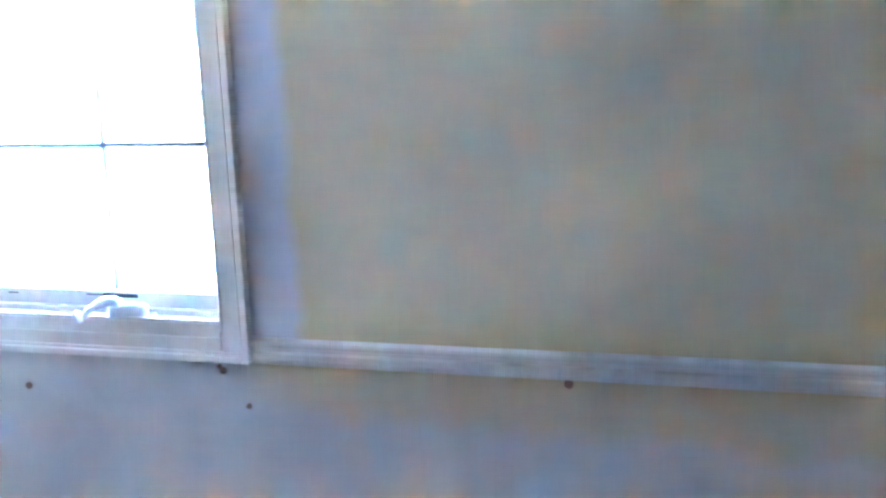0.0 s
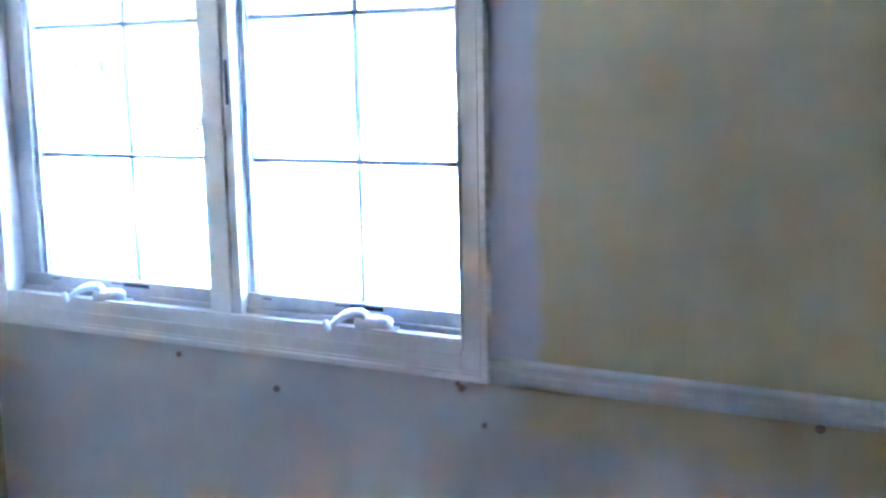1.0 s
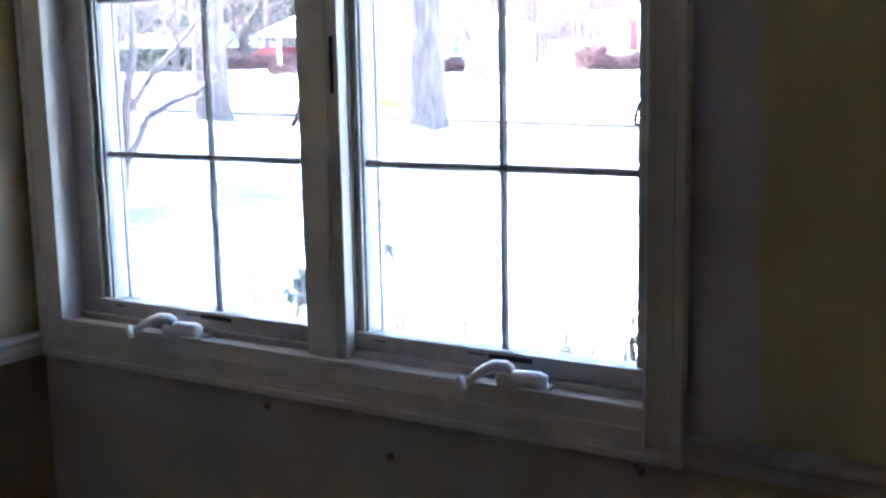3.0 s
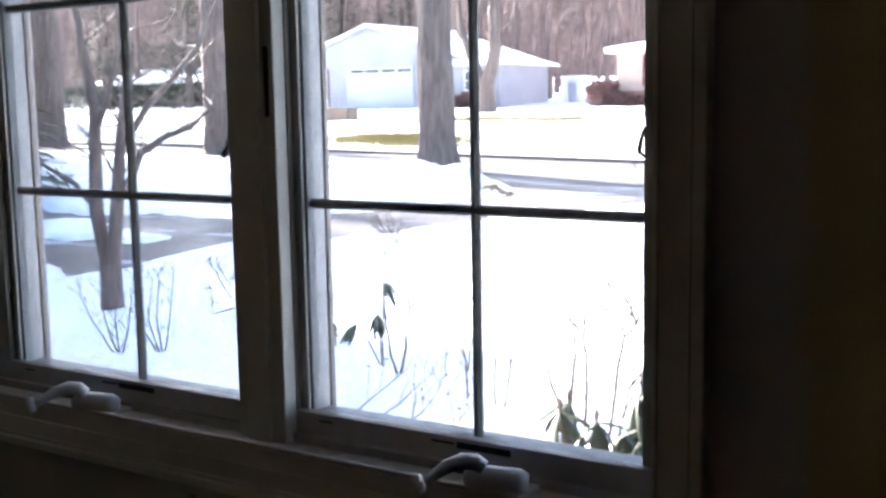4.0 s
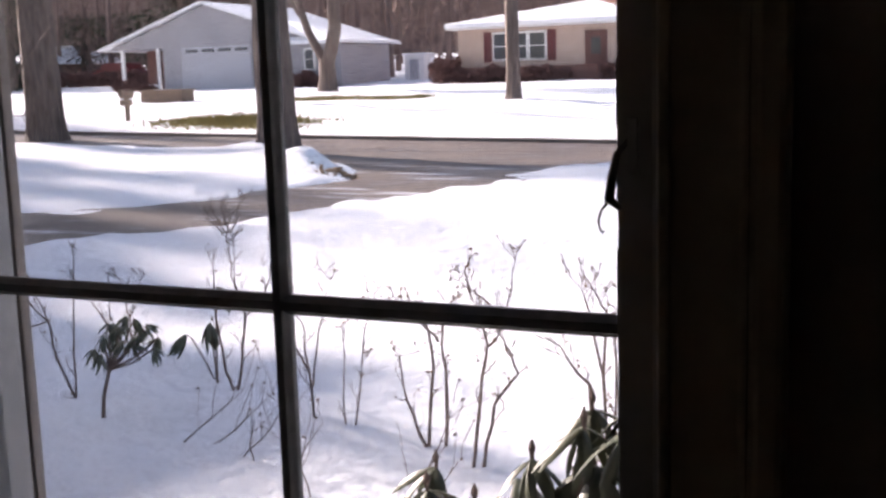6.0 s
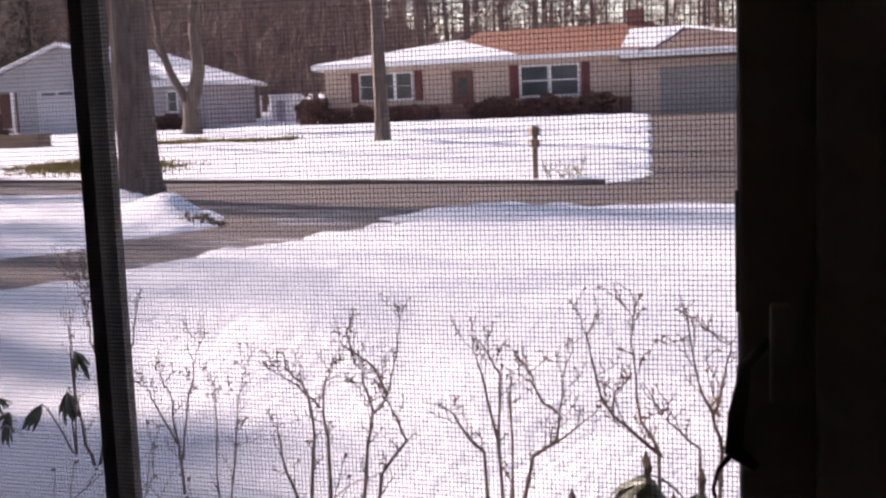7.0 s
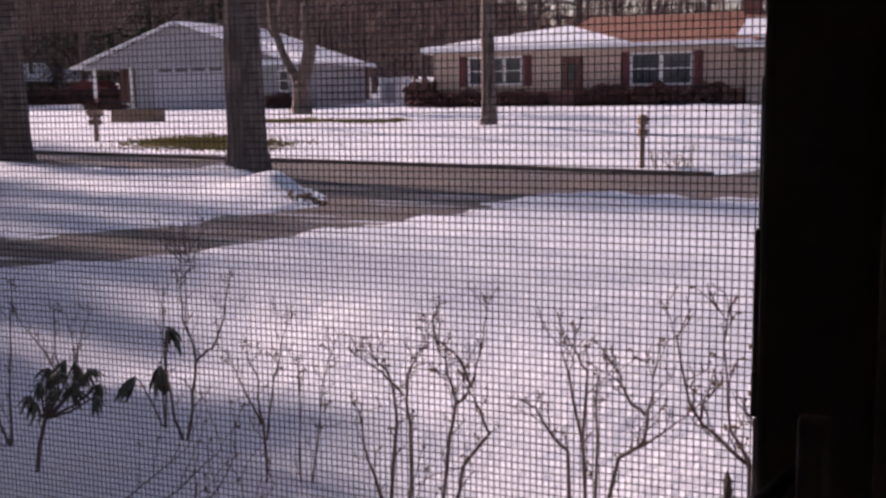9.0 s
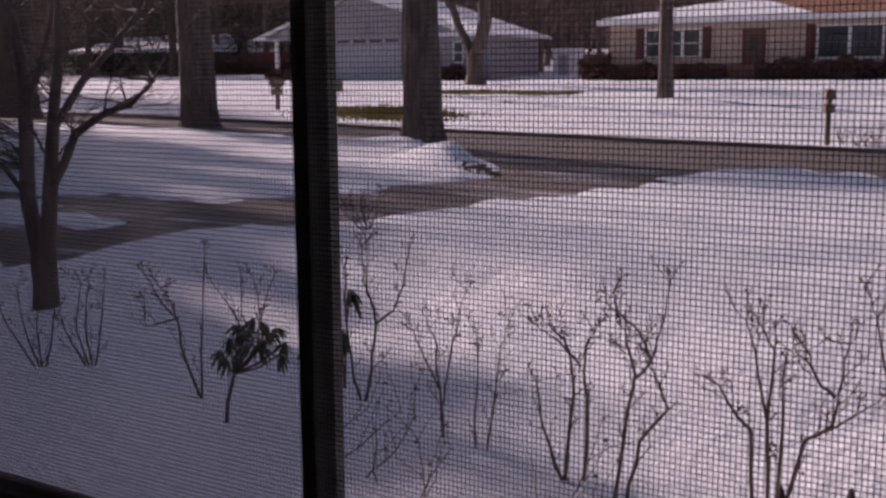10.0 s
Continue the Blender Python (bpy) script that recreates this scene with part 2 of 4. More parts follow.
def box(lo, hi, bevel=0.0):
    return add_box(bmesh.new(), lo, hi, bevel)


def tube(V, F, pts, radii, sides=6, cap=True, wobble=0.0, rnd=None):
    """A tapered round run through the points, appended to V and F."""
    start = len(V)
    pts = [Vector(p) for p in pts]
    for i, p in enumerate(pts):
        way = (pts[min(i + 1, len(pts) - 1)] - pts[max(i - 1, 0)]).normalized()
        side = way.cross(Vector((0.31, 0.87, 0.19))).normalized()
        up = side.cross(way)
        for k in range(sides):
            a = 2 * math.pi * k / sides
            r = radii[i]
            if wobble:
                r *= 1 + wobble * rnd.uniform(-1, 1)
            V.append(p + (side * math.cos(a) + up * math.sin(a)) * r)
    for i in range(len(pts) - 1):
        for k in range(sides):
            a, b = start + i * sides + k, start + i * sides + (k + 1) % sides
            F.append((a, b, b + sides, a + sides))
    if cap:
        F.append(tuple(range(start, start + sides))[::-1])
        n = start + (len(pts) - 1) * sides
        F.append(tuple(range(n, n + sides)))


def extrude_profile(profile, a, b, way):
    """Sweeps a closed outline of (depth, height) from a to b along x or y."""
    V, n = [], len(profile)
    for s in (a, b):
        for d, h in profile:
            V.append((s, d, h) if way == "x" else (d, s, h))
    F = [(i, (i + 1) % n, n + (i + 1) % n, n + i) for i in range(n)]
    F += [tuple(range(n))[::-1], tuple(range(n, 2 * n))]
    bm = bmesh.new()
    vs = [bm.verts.new(v) for v in V]
    for f in F:
        bm.faces.new([vs[i] for i in f])
    bmesh.ops.recalc_face_normals(bm, faces=bm.faces)
    return bm


# ---- the room ----
ROOM_L, ROOM_R, ROOM_BACK, CEIL = -1.06, 3.2, -4.2, 2.45
OPEN_L, OPEN_R, OPEN_B, OPEN_T = -0.985, 0.285, 0.945, 2.24

bm = bmesh.new()
for lo, hi in (((ROOM_L, 0, 0), (ROOM_R, 0.15, OPEN_B - 0.02)), ((ROOM_L, 0, OPEN_T + 0.014), (ROOM_R, 0.15, CEIL)),
               ((ROOM_L, 0, OPEN_B - 0.02), (OPEN_L - 0.014, 0.15, OPEN_T + 0.014)), ((OPEN_R + 0.014, 0, OPEN_B - 0.02), (ROOM_R, 0.15, OPEN_T + 0.014))):
    add_box(bm, lo, hi)
tagged(part("wall_north", bm, M_WALL), "yellow painted wall, stripped and skimmed below the chair rail", "wall", kind="structure")
tagged(part("wall_west", box((ROOM_L - 0.15, ROOM_BACK, 0), (ROOM_L, 0.15, CEIL)), M_SIDEWALL), "yellow side wall, paint darkened against the window light", "wall", kind="structure")
# Unseen walls, floor and ceiling; their colours cut and warm the bounced light.
tagged(part("wall_east", box((ROOM_R, ROOM_BACK, 0), (ROOM_R + 0.15, 0.15, CEIL)), M_BACKWALL), "plain unseen wall, brown tone picked for bounced light", "wall", kind="structure")
tagged(part("wall_south", box((ROOM_L - 0.15, ROOM_BACK - 0.15, 0), (ROOM_R + 0.15, ROOM_BACK, CEIL)), M_BACKWALL), "plain unseen wall, brown tone picked for bounced light", "wall", kind="structure")
tagged(part("floor", box((ROOM_L - 0.15, ROOM_BACK - 0.15, -0.12), (ROOM_R + 0.15, 0.15, 0)), M_FLOOR), "plain unseen floor, brown tone picked for bounced light", "floor", kind="structure")
tagged(part("ceiling", box((ROOM_L - 0.15, ROOM_BACK - 0.15, CEIL), (ROOM_R + 0.15, 0.15, CEIL + 0.12)), M_CEIL), "plain unseen ceiling, tan tone picked for bounced light", "ceiling", kind="structure")

RAIL = [(0.0, 0.870), (-0.009, 0.870), (-0.011, 0.878), (-0.016, 0.882), (-0.017, 0.893), (-0.012, 0.897), (-0.012, 0.902),
        (-0.021, 0.907), (-0.023, 0.913), (-0.021, 0.918), (0.0, 0.920)]
rail = tagged(part("chair_rail", extrude_profile(RAIL, 0.340, ROOM_R, "x"), M_RAIL), "moulded chair rail, white paint darkened against top light", "chair rail", kind="structure")
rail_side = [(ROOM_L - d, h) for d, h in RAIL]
tagged(part("chair_rail", extrude_profile(rail_side, ROOM_BACK, -0.001, "y"), M_RAIL), "moulded chair rail, white paint darkened against top light", "chair rail", kind="structure")

# nail holes in the plaster, built as small nails
for x, z, r in ((-0.182, 0.794, 0.0045), (-0.452, 0.843, 0.004), (0.270, 0.850, 0.0045), (0.32, 0.78, 0.0035), (0.95, 0.861, 0.005), (0.262, 0.858, 0.003)):
    V, F = [], []
    tube(V, F, [(x, 0.01, z), (x, -0.002, z), (x + 0.003, -0.005, z + 0.003), (x + 0.005, -0.006, z + 0.006)], [r * 1.3, r * 1.7, r * 1.2, r * 0.6], 9)
    tagged(mesh_object("nail", V, F, M_RUST), "small rusty nail built for a nail hole in the plaster", "nail", "nails in the wall")

# ---- the window ----
win = tagged(base("window_1", (0, 0, 0)), "white double casement window with muntins, insect screens and cranks", "window", kind="structure")


def casing(name, lo, hi, band, beads=()):
    bm = box(lo, hi, 0.002)
    add_box(bm, *band, 0.003)
    for b in beads:
        add_box(bm, *b, 0.002)
    return part(name, bm, M_TRIM, win)


CL, CR, CB, CT = -1.045, 0.338, 0.871, 2.31
casing("casing_leg", (OPEN_R - 0.006, -0.016, CB), (CR - 0.012, 0, CT), ((CR - 0.014, -0.023, CB), (CR, 0, CT)), [((CR - 0.022, -0.0185, CB + 0.02), (CR - 0.017, -0.014, CT)), ((OPEN_R - 0.008, -0.0185, CB + 0.06), (OPEN_R - 0.001, -0.014, CT))])
casing("casing_leg", (CL + 0.012, -0.016, CB), (OPEN_L + 0.006, 0, CT), ((CL, -0.023, CB), (CL + 0.014, 0, CT)))
casing("casing_head", (OPEN_L + 0.008, -0.0155, OPEN_T - 0.006), (OPEN_R - 0.008, 0, CT - 0.012), ((CL + 0.015, -0.022, CT - 0.014), (CR - 0.015, 0, CT)))
casing("casing_apron", (OPEN_L + 0.008, -0.0155, CB + 0.012), (OPEN_R - 0.008, 0, OPEN_B + 0.002), ((CL + 0.015, -0.022, CB), (CR - 0.015, 0, CB + 0.014)), [((CL + 0.015, -0.0185, CB + 0.017), (CR - 0.015, -0.014, CB + 0.022)), ((CL + 0.05, -0.0175, CB + 0.045), (CR - 0.05, -0.014, CB + 0.049))])
# jamb lining
for name, lo, hi in (("jamb", (OPEN_R, -0.012, OPEN_B), (OPEN_R + 0.012, 0.15, OPEN_T)), ("jamb", (OPEN_L - 0.012, -0.012, OPEN_B), (OPEN_L, 0.15, OPEN_T)),
                     ("head_jamb", (OPEN_L, -0.011, OPEN_T), (OPEN_R, 0.15, OPEN_T + 0.012)), ("sill", (OPEN_L, -0.012, OPEN_B - 0.018), (OPEN_R, 0.15, OPEN_B))):
    part(name, box(lo, hi, 0.002), M_TRIM, win)
part("sill_bead", box((OPEN_L, -0.017, OPEN_B + 0.002), (OPEN_R, -0.008, OPEN_B + 0.009), 0.003), M_TRIM, win)
# mullion between the two casements
bm = box((-0.372, 0.022, OPEN_B), (-0.284, 0.104, OPEN_T), 0.003)
add_box(bm, (-0.350, 0.014, OPEN_B), (-0.306, 0.024, OPEN_T), 0.004)
part("mullion", bm, M_TRIM, win)

ROWS = (1.283, 1.588, 1.893)
GLASS_B, GLASS_T = 0.990, 2.190
EDGE = random.Random(5)


def ragged(bm, x, way, y, z0, z1):
    """Small added lumps that roughen an upright edge."""
    z = z0
    while z < z1:
        h = EDGE.uniform(0.008, 0.035)
        d = EDGE.uniform(0.0003, 0.0016)
        if EDGE.random() < 0.75:
            add_box(bm, (min(x, x - way * d), y - 0.0015, z), (max(x, x - way * d) + 0.0005, y + 0.0015, z + h), 0.0006)
        z += h


def casement(xl, xr, xm, crank_x, slot_x, lock_x, lo_x, hi_x, knob=False, w=0.000118):
    """One casement: inner stop frame with the insect screen, sash, muntins, panes, crank and lock."""
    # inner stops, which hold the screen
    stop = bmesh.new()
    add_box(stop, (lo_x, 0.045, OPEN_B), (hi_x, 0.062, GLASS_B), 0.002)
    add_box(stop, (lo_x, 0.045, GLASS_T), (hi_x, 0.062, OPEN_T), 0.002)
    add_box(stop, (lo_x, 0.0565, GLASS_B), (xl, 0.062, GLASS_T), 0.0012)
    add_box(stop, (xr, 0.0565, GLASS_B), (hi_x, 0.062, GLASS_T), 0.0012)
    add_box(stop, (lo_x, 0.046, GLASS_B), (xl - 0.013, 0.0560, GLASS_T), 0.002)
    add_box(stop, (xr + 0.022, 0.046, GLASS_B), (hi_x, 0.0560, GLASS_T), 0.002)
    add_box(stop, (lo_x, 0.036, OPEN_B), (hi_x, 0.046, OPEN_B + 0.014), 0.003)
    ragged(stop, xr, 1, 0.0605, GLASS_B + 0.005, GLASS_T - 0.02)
    part("screen_frame", stop, M_STOP, win, "white screen stop, paint darkened for shade")
    V, F = [], []

    def wire(a, b, across):
        s = len(V)
        for p in (a, b):
            p = Vector(p)
            for d in (across * w, Vector((0, w, 0)), -across * w, Vector((0, -w, 0))):
                V.append(p + d)
        for k in range(4):
            F.append((s + k, s + (k + 1) % 4, s + 4 + (k + 1) % 4, s + 4 + k))

    n = int((xr - xl) / 0.00141)
    for i in range(1, n):
        x = xl + (xr - xl) * i / n
        wire((x, 0.0600, GLASS_B), (x, 0.0600, GLASS_T), Vector((1, 0, 0)))
    n = int((GLASS_T - GLASS_B) / 0.00159)
    for i in range(1, n):
        z = GLASS_B + (GLASS_T - GLASS_B) * i / n
        wire((xl, 0.0603, z), (xr, 0.0603, z), Vector((0, 0, 1)))
    scr = mesh_object("insect_screen", V, F, M_SCREEN, win, "charcoal woven insect screen")
    scr["kind"] = "stuff"
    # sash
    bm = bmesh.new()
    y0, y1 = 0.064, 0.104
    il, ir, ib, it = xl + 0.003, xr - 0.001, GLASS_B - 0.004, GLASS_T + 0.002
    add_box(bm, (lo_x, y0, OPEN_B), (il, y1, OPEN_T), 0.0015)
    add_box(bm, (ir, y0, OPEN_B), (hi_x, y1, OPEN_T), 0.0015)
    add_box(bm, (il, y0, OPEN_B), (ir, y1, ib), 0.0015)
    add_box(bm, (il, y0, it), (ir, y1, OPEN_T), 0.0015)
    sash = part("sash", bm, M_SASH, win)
    bm = bmesh.new()
    add_box(bm, (lo_x, 0.106, OPEN_B), (il + 0.0015, 0.116, OPEN_T), 0.002)
    add_box(bm, (ir - 0.0015, 0.106, OPEN_B), (hi_x, 0.116, OPEN_T), 0.002)
    part("storm_stop", bm, M_DARKMETAL, win, "dark outer storm stop")

    def bar(a, b, upright):
        h = 0.0066
        prof = [(-h * 0.45, 0.0690), (h * 0.45, 0.0690), (h * 0.65, 0.0715), (h, 0.0745), (h, 0.0800), (h * 0.4, 0.0840), (-h * 0.4, 0.0840), (-h, 0.0800), (-h, 0.0745), (-h * 0.65, 0.0715)]
        V, nn = [], len(prof)
        for s in (a, b):
            for c, d in prof:
                V.append((upright + c, d, s) if upright is not None and a < b and bar_up else (s, d, upright + c))
        F = [(i, (i + 1) % nn, nn + (i + 1) % nn, nn + i) for i in range(nn)] + [tuple(range(nn))[::-1], tuple(range(nn, 2 * nn))]
        bm = bmesh.new()
        vs = [bm.verts.new(v) for v in V]
        for f in F:
            bm.faces.new([vs[i] for i in f])
        bmesh.ops.recalc_face_normals(bm, faces=bm.faces)
        return bm

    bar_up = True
    part("muntin", bar(ib, it, xm), M_MUNTIN, sash, "upright muntin, grey darkened to look backlit")
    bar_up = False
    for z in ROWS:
        part("muntin", bar(il, ir, z), M_MUNTIN, sash, "cross muntin, grey darkened to look backlit")
    zs, xs = (ib, *ROWS, it), (il, xm, ir)
    for i in range(4):
        for j in range(2):
            a, b = (xs[0] - 0.006, xm - 0.001) if j == 0 else (xm + 0.001, xs[2] + 0.006)
            c, d = zs[i] + (-0.006 if i == 0 else 0.001), zs[i + 1] + (0.006 if i == 3 else -0.001)
            pane = part("pane", box((a, 0.0785, c), (b, 0.0810, d)), GLASS, sash)
            pane.visible_shadow = False
    # near-black bars on the bottom stop stand for the shade in the crank slot
    part("crank_slot", box((slot_x - 0.046, 0.0435, 0.9765), (slot_x + 0.034, 0.046, 0.9850)), M_SLOT, win, "near-black bar for the shaded crank slot")
    part("crank_slot", box((slot_x - 0.085, 0.0438, 0.9800), (slot_x - 0.050, 0.046, 0.9830)), M_SLOT, win, "thin near-black bar for the slot's shade")
    part("screen_clip", box((xl + 0.028, 0.0435, 0.9790), (xl + 0.052, 0.046, 0.9815)), M_SLOT, win, "small dark clip")
    # crank: housing, folding arm, knob
    V, F = [], []
    cx = crank_x
    tube(V, F, [(cx + 0.034, -0.006, 0.958), (cx + 0.040, -0.006, 0.960), (cx + 0.062, -0.002, 0.961), (cx + 0.098, 0.006, 0.961), (cx + 0.108, 0.012, 0.960)],
         [0.012, 0.0165, 0.0175, 0.0175, 0.012], 16)
    crank = mesh_object("crank", V, F, M_METAL, win, "white enamelled crank housing", smooth=True)
    part("crank_foot", box((cx + 0.030, -0.010, 0.9455), (cx + 0.112, 0.036, 0.952), 0.002), M_METAL, crank)
    V, F = [], []
    arm = [(0.058, -0.008, 0.977), (0.048, -0.012, 0.984), (0.036, -0.022, 0.986), (0.024, -0.036, 0.982), (0.014, -0.050, 0.974), (0.005, -0.063, 0.964)]
    tube(V, F, [(cx + a, b, c) for a, b, c in arm], [0.0095, 0.0108, 0.0104, 0.0090, 0.0072, 0.0060], 12)
    mesh_object("crank_arm", V, F, M_METAL, crank, smooth=True)
    V, F = [], []
    tube(V, F, [(cx - 0.006, -0.066, 0.974), (cx - 0.003, -0.067, 0.972), (cx + 0.004, -0.069, 0.962), (cx + 0.008, -0.070, 0.956)], [0.0045, 0.0075, 0.0075, 0.0055], 12)
    mesh_object("crank_knob", V, F, M_METAL, crank, smooth=True)
    # lock: plate on the stile, lever, thin bent hook or stubby knob
    lx = lock_x
    lock = part("lock_plate", box((lx + 0.006, 0.0435, 1.376), (lx + 0.012, 0.0470, 1.406), 0.0015), M_STOP, win, "painted sash lock plate")
    V, F = [], []
    tube(V, F, [(lx + 0.006, 0.051, 1.394), (lx - 0.001, 0.049, 1.386), (lx - 0.0035, 0.047, 1.372), (lx - 0.0045, 0.046, 1.361), (lx + 0.002, 0.046, 1.356)], [0.0015, 0.0020, 0.0027, 0.0030, 0.0018], 10)
    mesh_object("lock_lever", V, F, M_DARKMETAL, lock, smooth=True)
    V, F = [], []
    if knob:
        tube(V, F, [(lx - 0.002, 0.046, 1.364), (lx - 0.006, 0.045, 1.358), (lx - 0.010, 0.045, 1.352), (lx - 0.013, 0.045, 1.347)], [0.0026, 0.0036, 0.0042, 0.0026], 12)
        mesh_object("lock_knob", V, F, M_DARKMETAL, lock, smooth=True)
    else:
        tube(V, F, [(lx - 0.005, 0.046, 1.360), (lx - 0.009, 0.045, 1.355), (lx - 0.0105, 0.045, 1.349), (lx - 0.0095, 0.045, 1.344), (lx - 0.0075, 0.045, 1.343)],
             [0.0011, 0.0007, 0.0006, 0.0007, 0.0008], 8)
        mesh_object("lock_hook", V, F, M_DARKMETAL, lock, smooth=True)


GLASS = glass()
casement(-0.270, 0.237, 0.0, 0.0, 0.032, 0.2400, -0.284, OPEN_R)
casement(-0.913, -0.400, -0.630, -0.727, -0.606, -0.392, OPEN_L, -0.372, True)
# Near-black bar on the mullion stands for a slot's shade.
part("lock_slot", box((-0.300, 0.0205, 1.405), (-0.293, 0.0225, 1.500)), M_SLOT, win, "near-black upright bar for the shaded mullion slot")

# the rest of the house around the room: outer face, roof and an added wing
bm = bmesh.new()
for lo, hi in (((-8.2, 0.152, -0.6), (6.5, 0.20, OPEN_B - 0.03)), ((-8.2, 0.152, OPEN_T + 0.03), (6.5, 0.20, 2.62)),
               ((-8.2, 0.152, OPEN_B - 0.03), (OPEN_L - 0.03, 0.20, OPEN_T + 0.03)), ((OPEN_R + 0.03, 0.152, OPEN_B - 0.03), (6.5, 0.20, OPEN_T + 0.03))):
    add_box(bm, lo, hi)
tagged(part("wall_outer", bm, M_SIDING), "plain outer wall of the house", "wall", kind="structure")
# Wing out of view, placed and sized to cast shade on the snow.
tagged(part("wall_wing", box((-24.0, -9.0, -0.6), (-13.2, 7.9, 4.5)), M_SIDING), "plain unseen wing, sized to shade the near snow", "wall", kind="structure")
tagged(part("wall_link", box((-13.2, -9.0, -0.6), (-8.2, 0.15, 2.7)), M_SIDING), "plain outer wall of the house", "wall", kind="structure")
# Unseen soffit and deep eaves, added to keep sun and sky off the sill.
tagged(part("soffit", box((-13.2, 0.21, 2.36), (6.9, 1.74, 2.40), 0.004), M_WOODPOST), "unseen brown soffit added to cut light on the sill", "soffit", kind="structure")
bm = box((-13.2, -9.5, 2.62), (6.9, 1.75, 2.87), 0.02)
add_box(bm, (-13.2, 1.66, 2.41), (6.9, 1.75, 2.61), 0.01)
P = [(-24.4, 4.5), (-12.8, 4.5), (-12.8, 4.7), (-18.6, 6.6), (-24.4, 4.7)]
vs = [[bm.verts.new((a, y, b)) for a, b in P] for y in (-9.4, 8.2)]
bm.faces.new(vs[0][::-1])
bm.faces.new(vs[1])
for k in range(5):
    bm.faces.new((vs[0][k], vs[0][(k + 1) % 5], vs[1][(k + 1) % 5], vs[1][k]))
bmesh.ops.recalc_face_normals(bm, faces=bm.faces)
tagged(part("roof", bm, M_SNOW), "snow-covered roof, unseen eaves and wing sized to block sun and sky", "roof", kind="structure")

# ---- ground ----
PROFILE = ((-600, -0.34), (0, -0.34), (4.6, -0.33), (5.4, -0.27), (7.2, -0.02), (9, 0.03), (12, 0.02), (16, 0.01), (22.5, 0.02), (25, 0.20), (29, 0.58), (36, 0.93), (45, 1.03), (60, 1.5), (110, 3.8), (700, 7.0))


def ease(a, b, v):
    t = np.clip((v - a) / (b - a), 0, 1)
    return t * t * (3 - 2 * t)


def grade(x, y):
    """Height of the bare ground."""
    x, y = np.asarray(x, float), np.asarray(y, float)
    z = np.interp(y, [p[0] for p in PROFILE], [p[1] for p in PROFILE])
    return z - 0.016 * (np.clip(x, -24, 3) + 9) * ease(8, 16, y) * (1 - ease(24, 34, y))


def paved(x, y):
    """1 on swept asphalt, 0 on snow, soft at the edges."""
    x, y = np.asarray(x, float), np.asarray(y, float)
    wob = 0.16 * np.sin(x * 1.7 + y * 0.6) + 0.10 * np.sin(y * 2.9 - x) + 0.06 * np.sin(7 * x + 3 * y)
    near = 16.4 + 2.2 * ease(-7.2, -9.0, x) + wob
    far = 21.62 - 0.045 * (x + 5)
    road = ease(near - 0.25, near + 0.25, y) * (1 - ease(far - 0.12, far + 0.12, y))
    right = -5.4 - 0.7 * ease(13.5, 9.0, y) - 1.9 * ease(9.0, 6.0, y) + 2.2 * ease(15.5, 17.0, y) + wob
    left = -7.75 - 0.6 * ease(11.5, 8.0, y) - 3.3 * ease(13.4, 18.4, y) + wob
    drive = ease(left - 0.2, left + 0.2, x) * (1 - ease(right - 0.2, right + 0.2, x)) * ease(5.6, 6.2, y) * (1 - ease(19.5, 20.5, y))
    patch = 0.5 + 0.5 * np.sin(1.9 * x + 1.4 * np.sin(1.3 * y)) * np.sin(2.6 * y + 0.9 * np.sin(1.2 * x)) + 0.16 * np.sin(5.3 * x + 2 * y) * np.sin(4.1 * y)
    worn = 1 - (1 - ease(8.0, 9.5, y)) * (1 - ease(-7.2, -6.6, x)) * (1 - ease(0.18, 0.34, patch))
    drive = drive * worn
    track_a = ease(7.45 + wob, 7.75 + wob, y) * (1 - ease(8.7 + wob, 9.1 + wob, y))
    track_b = ease(5.7 + wob, 6.0 + wob, y) * (1 - ease(6.9 + wob, 7.2 + wob, y))
    spur = worn * np.maximum(track_a, track_b) * (1 - ease(-8.2, -7.4, x)) * ease(-30, -29, x)
    el = -2.6 - 0.132 * (y - 23) - 1.0 * ease(23.5, 21.3, y)
    across = ease(el - 0.3, el + 0.1, x) * (1 - ease(el + 6.0, el + 6.4, x)) * ease(20, 21, y) * (1 - ease(44.8, 45, y))
    return np.clip(np.maximum.reduce([road, drive, spur, across]), 0, 1)


def lumps(x, y):
    return 0.035 * np.sin(0.9 * x + 1.3 * np.sin(0.7 * y)) * np.sin(0.8 * y + 0.5) + 0.022 * np.sin(2.7 * x + y + 1.1 * np.sin(1.9 * y)) * np.sin(2.3 * y - 0.6 * x) + 0.012 * np.sin(6.1 * x + 2.1 * np.sin(1.7 * y + x)) * np.sin(5.3 * y + x + 1.4 * np.sin(2.9 * x))


def snow_top(x, y):
    p = paved(x, y)
    bank = 0.12 * np.exp(-((y - 16.2) / 0.7) ** 2) * ease(-5.8, -4.6, x)
    heap = 0.34 * np.exp(-(((x + 8.75) / 0.8) ** 2 + ((y - 14.5) / 0.9) ** 2)) + 0.16 * np.exp(-(((x + 10.3) / 0.9) ** 2 + ((y - 16.4) / 0.9) ** 2))
    for cx, cy in ((-11.5, 17.6), (-19.6, 20.0)):
        heap = heap + 0.16 * np.exp(-(((x - cx) / 0.9) ** 2 + ((y - cy) / 0.7) ** 2))
    rim = np.clip(paved(x + 0.6, y) + paved(x - 0.6, y) + paved(x, y + 0.5) + paved(x, y - 0.5), 0, 1)
    clods = 0.022 * rim * np.sin(5.1 * x + 1.7 * np.sin(2.3 * y)) * np.sin(4.4 * y + 1.3 * np.sin(3.1 * x))
